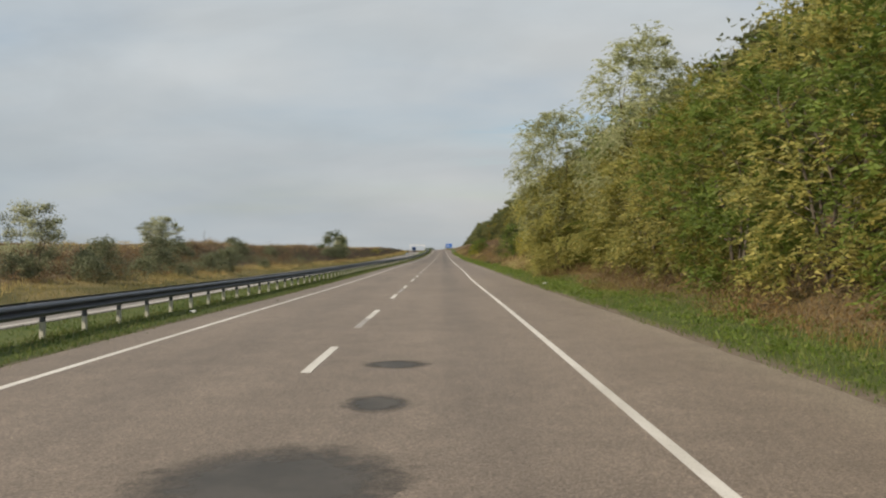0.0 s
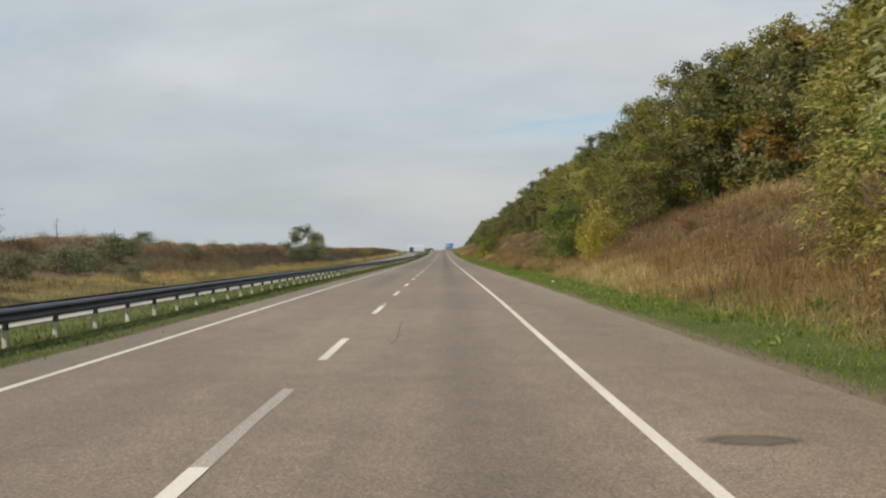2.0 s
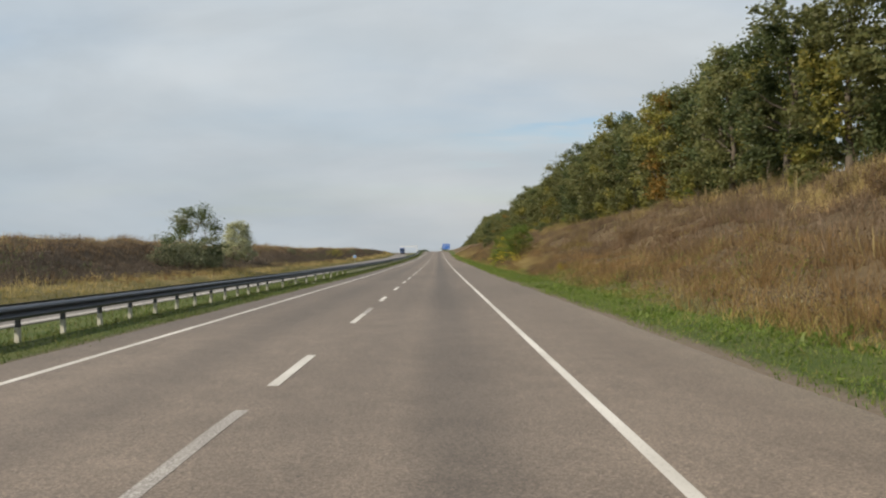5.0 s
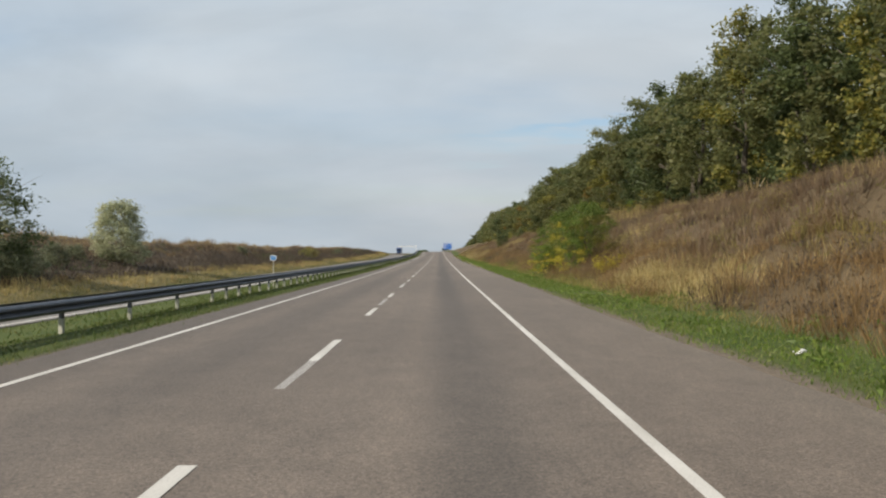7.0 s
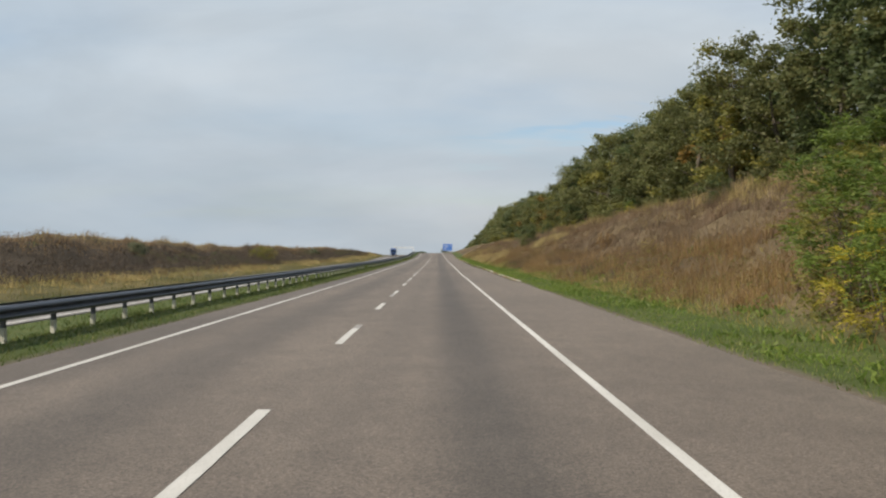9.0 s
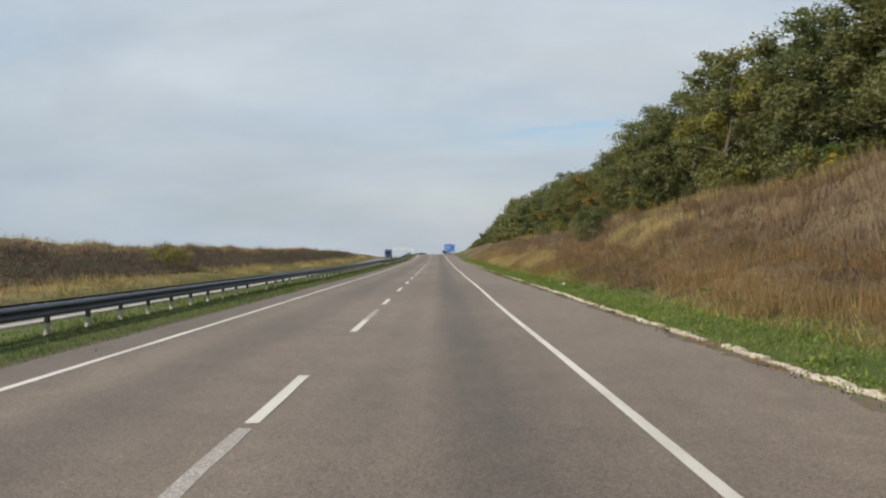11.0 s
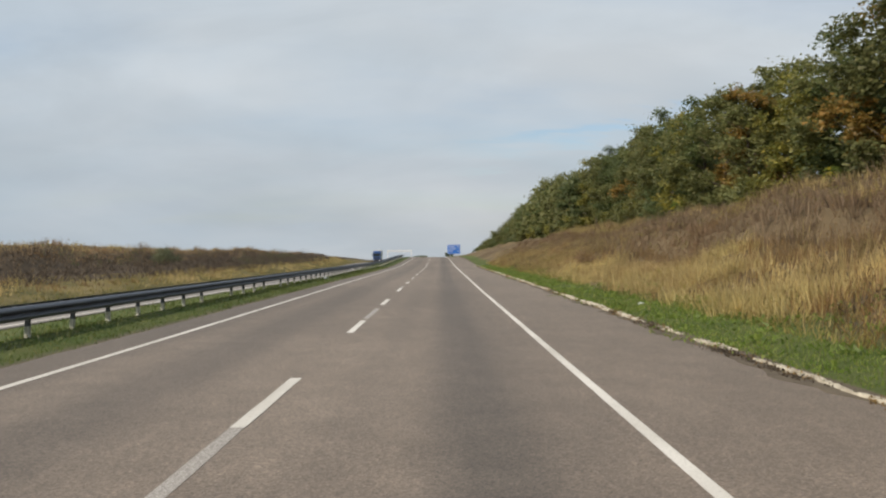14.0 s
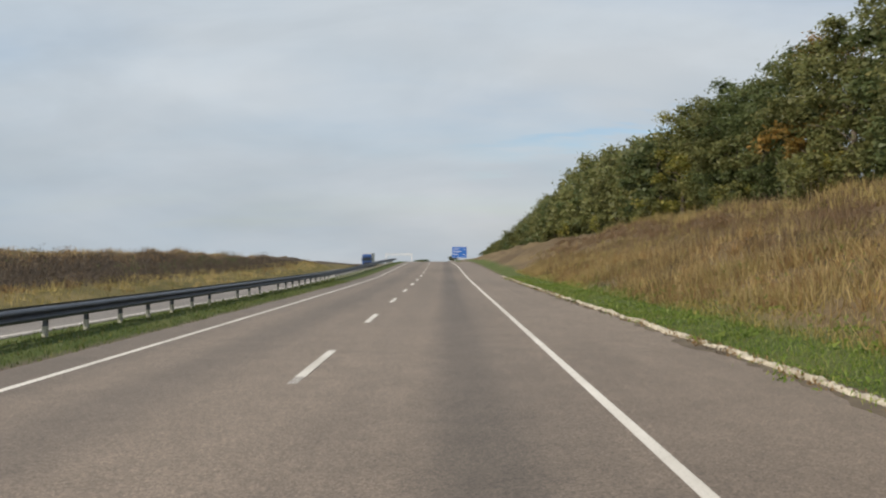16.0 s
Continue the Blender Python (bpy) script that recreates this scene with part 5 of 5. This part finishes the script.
sown("weeds", 312, 10000, 6.8, 11.5, 58, 450, 0.70, 0.010, L_STRAW, "straw-coloured dry grass on the bank", "weeds", both(from_edge(6.9), patchy(0.3, 0.07, 0.42, 0.7, 1.5)), 0.6)
sown("weeds", 313, 13000, 10.5, 22, 60, 460, 1.0, 0.030, L_GREYWEED, "tall leaning mauve-brown stalks on the bank", "weeds", both(patchy(0.25, 0.07, 0.2, 0.6, 0.9), not_gold), 0.8, True)
brush("weeds", 331, 6500, 6.9, 11.5, 58, 430, 0.95, 0.070, 16, L_RUSSET, "bushy russet weeds at the foot of the bank", "weeds", both(both(from_edge(7.1), patchy(0.33, 0.085, 0.25, 0.6)), not_gold))
brush("weeds", 332, 7000, 10.5, 22.5, 62, 450, 1.0, 0.10, 13, L_GREYWEED, "bushy mauve-brown weeds on the bank", "weeds", both(patchy(0.2, 0.05, 0.3, 0.6, 2.5), not_gold))
brush("weeds", 333, 3500, 10, 22, 62, 450, 0.85, 0.10, 14, L_RUSSET, "bushy russet weeds on the bank", "weeds", both(patchy(0.32, 0.08, 0.55, 0.7), not_gold))
brush("weeds", 348, 2600, 9.2, 19, 64, 110, 1.0, 0.10, 16, L_RUSSET, "dense russet weeds on the bank past the thicket", "weeds", both(from_edge(9.4), not_gold))
sown("weeds", 349, 26000, 7.2, 15, 386, 450, 0.7, 0.03, L_STRAW, "pale orange-brown dry grass on the bank", "weeds", from_edge(7.2), 0.7, True)
brush("weeds", 358, 900, 7.4, 11.0, 276, 306, 0.8, 0.06, 18, L_DARKWEED, "dark dead weeds among the russet ones", "weeds", patchy(0.6, 0.2, 0.35, 0.7, 0.3))
brush("weeds", 356, 420, 7.5, 11.5, 175, 187, 0.8, 0.06, 18, L_DARKWEED, "dark dead weeds close together on the bank", "weeds")
brush("weeds", 350, 1500, 7.4, 10.5, 130, 345, 0.9, 0.07, 16, L_DARKWEED, "dark dead stalks at the foot of the bank", "weeds", patchy(0.5, 0.16, 0.45, 0.7, 1.1))
brush("weeds", 338, 2200, 9, 23, 62, 450, 0.7, 0.09, 14, L_DULLGOLD, "yellowish tufts on the bank", "weeds", patchy(0.3, 0.08, 0.5, 0.72, 6.1))
brush("weeds", 337, 1100, 8, 22, 62, 440, 1.15, 0.09, 18, L_DARKWEED, "dark clumps of dead weeds on the bank", "weeds", patchy(0.45, 0.12, 0.62, 0.8, 3.3))
brush("weeds", 334, 2000, 7.5, 20, 62, 430, 0.8, 0.09, 16, L_OLIVE, "yellow-green weeds among the dry ones", "weeds", patchy(0.4, 0.11, 0.5, 0.8, 0.7))
brush("weeds", 339, 1500, 7.2, 10.5, 62, 430, 1.0, 0.032, 9, L_PALE, "weeds with whitish seed heads at the foot of the bank", "weeds", patchy(0.5, 0.15, 0.45, 0.75, 2.2))
brush("undergrowth", 357, 1300, 23.6, 27.5, 100, 470, 2.3, 0.24, 26, L_DEEP, "dark green undergrowth at the foot of the wood", "undergrowth", loose=2.4)
for k, (y0, y1, x0, x1) in enumerate(GOLD):
    tufts("weeds", 381 + k, int((y1 - y0) * (x1 + 0.8 - x0) * 3.2), x0, x1 + 1.0, y0, y1, 0.60, 0.46, 26, 0.028, L_DULLGOLD if k == 7 else L_GOLD, "golden-yellow tussocks on the bank", "weeds", gold)
    sown("weeds", 361 + k, int((y1 - y0) * (x1 + 0.8 - x0) * 110), x0, x1 + 1.0, y0, y1, 0.62, 0.030, L_DULLGOLD if k == 7 else L_GOLD, "golden-yellow grass on the bank", "weeds", gold, 0.6, True)
sown("weeds", 318, 6000, 6.3, 9, -2, 62, 0.32, 0.012, L_DULLGOLD, "dry grass under the thicket", "weeds", from_edge(6.4), 0.6)
brush("weeds", 335, 1300, 6.3, 9.5, -2, 64, 0.75, 0.075, 20, L_RUSSET, "russet weeds under the thicket", "weeds", from_edge(6.5))
# the left bank
brush("weeds", 345, 4200, -36, -24.0, 25, 160, 0.9, 0.13, 12, L_RUSSET, "russet brush on the near part of the far bank", "weeds", patchy(0.3, 0.09, 0.15, 0.5, 0.2))
brush("weeds", 346, 1700, -31, -23.6, 25, 160, 1.15, 0.14, 16, L_SAGE, "dull grey-green brush at the foot of the far bank", "weeds", patchy(0.35, 0.12, 0.4, 0.65, 2.4))
brush("weeds", 347, 1300, -36, -26, 25, 160, 0.9, 0.13, 12, L_DARKWEED, "dark dead brush on the near part of the far bank", "weeds", patchy(0.3, 0.07, 0.3, 0.6, 3.9))
sown("dry_grass", 354, 26000, -35, -24.6, 150, 520, 0.5, 0.12, L_DARKWEED, "matted dark undergrowth on the far bank", "dry grass", None, 1.0, True)
brush("weeds", 341, 6500, -34.5, -24.8, 130, 520, 1.0, 0.13, 12, L_DARKWEED, "dark brown weeds covering the far bank", "weeds", patchy(0.3, 0.04, 0.1, 0.35, 0.4))
brush("weeds", 344, 1100, -34.0, -26.5, 130, 500, 1.1, 0.15, 16, L_DEEP, "dark green weeds among the brown on the far bank", "weeds", patchy(0.4, 0.08, 0.5, 0.7, 1.4))
brush("weeds", 343, 3000, -40, -27.0, 30, 520, 0.8, 0.12, 10, L_GREYWEED, "grey-brown weeds on the far bank", "weeds")
brush("weeds", 342, 4800, -39, -30.5, 30, 520, 0.8, 0.12, 10, L_RUSSET, "russet weeds on the far bank", "weeds", patchy(0.2, 0.05, 0.3, 0.6, 1.0))
tufts("weeds", 376, 1500, -38, -32.3, 50, 530, 0.60, 0.7, 14, 0.07, L_GREYWEED, "mauve-brown tussocks along the top of the far bank", "weeds")
sown("weeds", 323, 30000, -26.5, -20.5, 30, 540, 0.30, 0.04, L_DULLGOLD, "yellowing grass beyond the far carriageway", "weeds", None, 0.7, True)
sown("grass", 325, 9000, -22.6, -20.3, 30, 540, 0.20, 0.05, L_SHADED_GRASS, "short dark grass along the far carriageway", "grass", lambda x, y: np.clip((x + 22.4 - 0.5 * np.sin(y * 0.2)) / 0.8, 0, 1), 0.8, True)
tufts("dry_grass", 377, 2600, -26.0, -21.6, 30, 540, 0.50, 0.45, 12, 0.045, L_STRAW, "pale straw tussocks beyond the far carriageway", "dry grass", patchy(0.7, 0.13, 0.25, 0.65, 1.9))
tufts("weeds", 378, 1100, -26.0, -22.4, 30, 540, 0.45, 0.5, 12, 0.05, L_RUSSET, "russet tussocks beyond the far carriageway", "weeds", patchy(0.6, 0.11, 0.4, 0.7, 4.2))
sown("weeds", 324, 26000, -60, -35.5, 30, 540, 0.60, 0.08, L_STRAW, "straw-coloured field grass on top of the far bank", "weeds", None, 0.7, True)


# ---- truck on the opposite carriageway ----
def wheel(parent, x, y, z, side):
    w = empty("wheel", (0, 0, 0), "", "")
    for k in ("label", "category"):
        if k in w:
            del w[k]
    w.parent = parent
    w.location = (x, y, z)
    bm = bmesh.new()
    prof = [(0.30, -0.14), (0.44, -0.15), (0.50, -0.11), (0.50, 0.11), (0.44, 0.15), (0.30, 0.14)]
    seg = 24
    rings = [[bm.verts.new((o, r * math.cos(2 * math.pi * k / seg), r * math.sin(2 * math.pi * k / seg))) for r, o in prof] for k in range(seg)]
    for k in range(seg):
        a, b = rings[k], rings[(k + 1) % seg]
        for j in range(len(prof)):
            bm.faces.new((a[j], a[(j + 1) % len(prof)], b[(j + 1) % len(prof)], b[j]))
    part("tyre", bm, M_RUBBER, w, smooth=True)
    bm = bmesh.new()
    bmesh.ops.create_cone(bm, cap_ends=True, segments=20, radius1=0.30, radius2=0.22, depth=0.16, matrix=Matrix.Translation((0.06 * side, 0, 0)) @ Euler((0, radians(90 * side), 0)).to_matrix().to_4x4())
    part("rim", bm, M_CHROME, w)
    return w


def build_truck():
    """An articulated truck that comes towards the camera: its front is at -y."""
    t = empty("truck", (0, 0, 0), "articulated truck with a blue cab and white trailer", "truck")
    bm = bmesh.new()
    prof = [(0.0, 0.55), (-0.02, 1.5), (0.10, 1.9), (0.38, 2.9), (0.75, 3.55), (1.2, 3.7), (2.15, 3.7), (2.15, 0.75), (1.5, 0.55)]
    sides = [[bm.verts.new((s * 1.22, y, z)) for y, z in prof] for s in (-1, 1)]
    n = len(prof)
    for i in range(n):
        bm.faces.new((sides[0][i], sides[0][(i + 1) % n], sides[1][(i + 1) % n], sides[1][i]))
    bm.faces.new(sides[0])
    bm.faces.new(sides[1][::-1])
    bmesh.ops.recalc_face_normals(bm, faces=bm.faces)
    bmesh.ops.bevel(bm, geom=list(bm.edges), offset=0.06, segments=2, affect="EDGES")
    cab = part("cab", bm, M_CABBLUE, t)
    bm = bmesh.new()
    v = [bm.verts.new(p) for p in ((-1.08, 0.085, 1.95), (1.08, 0.085, 1.95), (1.04, 0.33, 2.78), (-1.04, 0.33, 2.78))]
    bm.faces.new(v)
    r = bmesh.ops.extrude_face_region(bm, geom=bm.faces[:])
    bmesh.ops.translate(bm, verts=[e for e in r["geom"] if isinstance(e, bmesh.types.BMVert)], vec=(0, -0.03, 0))
    part("windscreen", bm, M_GLASS, cab, "dark windscreen")
    for k in range(4):
        bm = box(bmesh.new(), -0.85, 0.85, -0.06, 0.0, 1.0 + 0.18 * k, 1.1 + 0.18 * k, 0.01)
        part("grille_bar", bm, M_DARK, cab)
    part("bumper", box(bmesh.new(), -1.24, 1.24, -0.12, 0.3, 0.35, 0.85, 0.05), M_DARK, cab, "dark bumper")
    part("sun_visor", box(bmesh.new(), -1.1, 1.1, 0.1, 0.42, 2.86, 2.96, 0.02), M_DARK, cab)
    for s in (-1, 1):
        part("headlight", box(bmesh.new(), s * 0.75, s * 1.15, -0.15, -0.05, 0.62, 0.80, 0.03), M_LAMP, cab, "clear headlight")
        part("mirror", box(bmesh.new(), s * 1.32, s * 1.52, 0.15, 0.3, 2.0, 2.7, 0.04), M_DARK, cab)
        part("side_window", box(bmesh.new(), s * 1.215, s * 1.235, 0.55, 1.45, 1.95, 2.7, 0.005), M_GLASS, cab)
    part("chassis", box(bmesh.new(), -0.45, 0.45, 1.6, 13.3, 0.75, 1.02, 0.02), M_DARK, t)
    trailer = part("trailer_box", box(bmesh.new(), -1.26, 1.26, 2.6, 13.7, 1.05, 3.98, 0.03), M_TRAILER, t, "white box trailer")
    for s in (-1, 1):
        for z0, z1 in ((1.05, 1.17), (3.9, 4.0)):
            part("rail", box(bmesh.new(), s * 1.255, s * 1.285, 2.58, 13.72, z0, z1, 0.005), M_CHROME, trailer)
        part("side_guard", box(bmesh.new(), s * 1.15, s * 1.2, 4.5, 9.3, 0.55, 0.95, 0.01), M_DARK, t)
        part("mudguard", box(bmesh.new(), s * 0.8, s * 1.22, 9.3, 13.2, 0.98, 1.04, 0.01), M_DARK, t)
    # the emblem on the side that looks to the median, as plain shapes
    em = part("emblem", box(bmesh.new(), 1.262, 1.27, 8.2, 9.9, 1.75, 3.35), M_GREENPANEL, trailer, "dark teal emblem panel")
    bm = bmesh.new()
    bmesh.ops.create_circle(bm, cap_ends=True, segments=24, radius=0.5, matrix=Matrix.Translation((1.276, 9.05, 2.6)) @ Euler((0, radians(90), 0)).to_matrix().to_4x4() @ Matrix.Diagonal((1.2, 1.1, 1, 1)))
    part("emblem_disc", bm, M_WHITE, em)
    part("emblem_bar", box(bmesh.new(), 1.277, 1.282, 8.75, 9.35, 2.35, 2.7), M_PINK, em)
    part("rear_underrun_bar", box(bmesh.new(), -1.2, 1.2, 13.5, 13.6, 0.45, 0.62, 0.01), M_DARK, t)
    for y in (1.0, 4.3, 9.9, 11.2, 12.5):
        for s in (-1, 1):
            wheel(t, s * 1.08, y, 0.5, s)
    return t


truck = build_truck()
truck.location = (-18.4 + float(bend(592)), 592.0, float(road_z(598) - dip(598)) - 0.75)
truck.rotation_euler = (0, 0, math.atan2(-float(bend(606) - bend(592)), 14.0))


# ---- signs ----
def text_part(body, size, at, mat, parent, name="numeral"):
    cu = bpy.data.curves.new(name, "FONT")
    cu.body, cu.size, cu.extrude, cu.align_x, cu.align_y = body, size, 0.002, "CENTER", "CENTER"
    tmp = new("tmp", cu)
    me = bpy.data.meshes.new_from_object(tmp.evaluated_get(bpy.context.evaluated_depsgraph_get()))
    bpy.data.objects.remove(tmp)
    me.materials.clear()
    ob = link_mesh(name, me, mat, parent)
    ob.matrix_local = pose(*at, 90, 0, 0)
    return ob


km = empty("kilometre_sign", (-9.1, 210.9, float(ground_z(-9.1, 210.9))), "small blue kilometre sign with a white border on a thin post", "road sign")
bm = bmesh.new()
bmesh.ops.create_cone(bm, cap_ends=True, segments=12, radius1=0.025, radius2=0.025, depth=2.0, matrix=Matrix.Translation((0, 0.03, 0.68)))
part("post", bm, M_POSTPALE, km)
KMZ = 1.70
bm = box(bmesh.new(), -0.175, 0.175, -0.012, 0.0, KMZ - 0.145, KMZ + 0.145)
bmesh.ops.bevel(bm, geom=[e for e in bm.edges if abs(e.verts[0].co.y - e.verts[1].co.y) > 0.005], offset=0.035, segments=4, affect="EDGES")
plate = part("plate", bm, M_WHITE, km, "white-edged plate")
part("blue_field", box(bmesh.new(), -0.14, 0.14, -0.016, -0.012, KMZ - 0.11, KMZ + 0.11), M_KMBLUE, plate, "blue field")
text_part("1", 0.18, (0, -0.019, KMZ), M_WHITE, plate)

# the large blue board past the rise: its writing cannot be made out
by = 640.0
board = empty("direction_sign", (4.9, by, float(ground_z(8.3, by)) - 0.1), "large blue direction sign on two posts beside the road", "road sign")
part("panel", box(bmesh.new(), -2.4, 2.4, -0.04, 0.0, 1.65, 5.15, 0.01), M_SIGNBLUE, board, "blue panel")
for x0, x1, z0, z1 in ((-2.3, 2.3, 5.0, 5.06), (-2.3, 2.3, 1.74, 1.80), (-2.3, -2.24, 1.74, 5.06), (2.24, 2.3, 1.74, 5.06)):
    part("border", box(bmesh.new(), x0, x1, -0.047, -0.041, z0, z1), M_WHITE, board)
for x0, x1, z in ((-1.9, 0.2, 4.3), (-1.9, 0.8, 3.5), (-1.9, -0.3, 2.6), (1.2, 1.9, 4.3), (1.2, 1.9, 2.6)):
    part("text_bar", box(bmesh.new(), x0, x1, -0.046, -0.041, z, z + 0.2), M_WHITE, board)
for x in (-1.5, 1.5):
    bm = bmesh.new()
    bmesh.ops.create_cone(bm, cap_ends=True, segments=10, radius1=0.09, radius2=0.09, depth=5.6, matrix=Matrix.Translation((x, 0.1, 2.3)))
    part("post", bm, M_CHROME, board)

# gantry over the opposite carriageway, past the bend
gy = 850.0
gx, gz = -26.0, float(road_z(gy)) - 1.5
gantry = empty("gantry", (gx, gy, gz), "white steel gantry spanning the opposite carriageway", "gantry")
GH = 5.9 - gz
for x in (-7.4, 7.4):
    part("column", box(bmesh.new(), x - 0.2, x + 0.2, -0.2, 0.2, -0.6, GH, 0.02), M_WHITE, gantry)
for z in (GH - 0.9, GH - 0.12):
    part("chord", box(bmesh.new(), -7.4, 7.4, -0.14, 0.14, z - 0.16, z + 0.16, 0.01), M_WHITE, gantry)
for k in range(12):
    x = -7.4 + 14.8 * (k + 0.5) / 12
    part("strut", box(bmesh.new(), x - 0.07, x + 0.07, -0.07, 0.07, GH - 0.9, GH - 0.1), M_WHITE, gantry)


# ---- torn tyre under the rail, litter ----
def tyre_scrap(x, y, seed, r, arc, label):
    rg = random.Random(seed)
    bm = bmesh.new()
    rings = []
    n = 14
    for k in range(n + 1):
        a = arc * k / n + rg.uniform(-0.03, 0.03)
        rr = r * (1 + 0.12 * math.sin(3 * a + seed))
        c = Vector((rr * math.cos(a), rr * 0.5 * math.sin(a), 0.02 + rr * 0.55 * abs(math.sin(a))))
        w = 0.11 * rg.uniform(0.6, 1.1)
        rings.append([bm.verts.new(c + Vector((0, o, h))) for o, h in ((-w, 0), (-w * 0.9, 0.025), (w * 0.9, 0.03), (w, 0))])
    for a, b in zip(rings, rings[1:]):
        for j in range(4):
            bm.faces.new((a[j], a[(j + 1) % 4], b[(j + 1) % 4], b[j]))
    bm.faces.new(rings[0][::-1])
    bm.faces.new(rings[-1])
    ob = tagged(part("tyre_scrap", bm, M_RUBBER), label, "tyre scrap")
    p = lay(x, y)
    ob.matrix_world = pose(p[0], p[1], p[2] + 0.02, rg.uniform(-6, 6), rg.uniform(-6, 6), rg.uniform(-25, 25))
    return ob


tyre_scrap(-8.55, 168.6, 1, 0.36, 3.1, "curled strip of torn black tyre on the grass")
tyre_scrap(-8.6, 169.6, 2, 0.30, 2.8, "curled strip of torn black tyre on the grass")
tyre_scrap(-8.5, 171.6, 3, 0.25, 2.2, "small piece of torn black tyre on the grass")

r_l = random.Random(77)
for x, y, s in ((6.1, 93.5, 0.09), (5.6, 45.6, 0.10), (6.4, 300.6, 0.14), (6.3, 352.5, 0.10), (-7.3, 168.2, 0.06), (-7.5, 381.0, 0.12), (6.0, 178.5, 0.10), (5.9, 92.2, 0.06), (-7.2, 24.0, 0.08), (6.8, 112.0, 0.08), (5.9, 330.0, 0.08)):
    bm = bmesh.new()
    bmesh.ops.create_icosphere(bm, subdivisions=2, radius=s)
    for v in bm.verts:
        v.co = Vector((v.co.x * 1.3, v.co.y, v.co.z * 0.45)) * r_l.uniform(0.75, 1.2)
    ob = tagged(part("litter", bm, M_LITTER), "crumpled white scrap of litter lying in the grass", "litter", "litter along the road")
    p = lay(x, y)
    ob.matrix_world = pose(p[0], p[1], p[2] + s * 0.35, 0, 0, r_l.uniform(0, 360))


# ---- cracks across the asphalt ----
def crack(y, x0, x1, seed, width=0.010):
    rg = np.random.default_rng(seed)
    n = 40
    xs = np.linspace(x0, x1, n)
    yy = y + np.cumsum(rg.uniform(-0.05, 0.05, n))
    w = width * rg.uniform(0.4, 1.2, n)
    z = road_z(yy) + 0.0015
    V = np.stack([np.stack([xs + bend(yy), yy - w, z], -1), np.stack([xs + bend(yy), yy + w, z], -1)], 1).reshape(-1, 3)
    i = np.arange(n - 1) * 2
    tagged(link_mesh("crack", raw_mesh("crack", V, np.stack([i, i + 2, i + 3, i + 1], 1)), M_CRACK), "thin dark crack across the asphalt", "crack", "cracks in the road", "structure")


def seam(x, y0, y1, seed, width=0.010):
    rg = np.random.default_rng(seed)
    n = 40
    yy = np.linspace(y0, y1, n)
    xs = x + np.cumsum(rg.uniform(-0.015, 0.015, n))
    w = width * rg.uniform(0.4, 1.2, n)
    z = road_z(yy) + 0.0015
    V = np.stack([np.stack([xs - w, yy, z], -1), np.stack([xs + w, yy, z], -1)], 1).reshape(-1, 3)
    i = np.arange(n - 1) * 2
    tagged(link_mesh("crack", raw_mesh("crack", V, np.stack([i, i + 1, i + 3, i + 2], 1)), M_CRACK), "thin dark crack along the lane", "crack", "cracks in the road", "structure")


seam(-0.98, 62.6, 67.4, 411)
seam(-1.05, 27.5, 29.4, 412, 0.006)
for k, (y, x0, x1) in enumerate(((326.3, -5.4, 1.9), (329.0, -1.8, 2.0), (319.5, 2.2, 4.8))):
    crack(y, x0, x1, 400 + k)
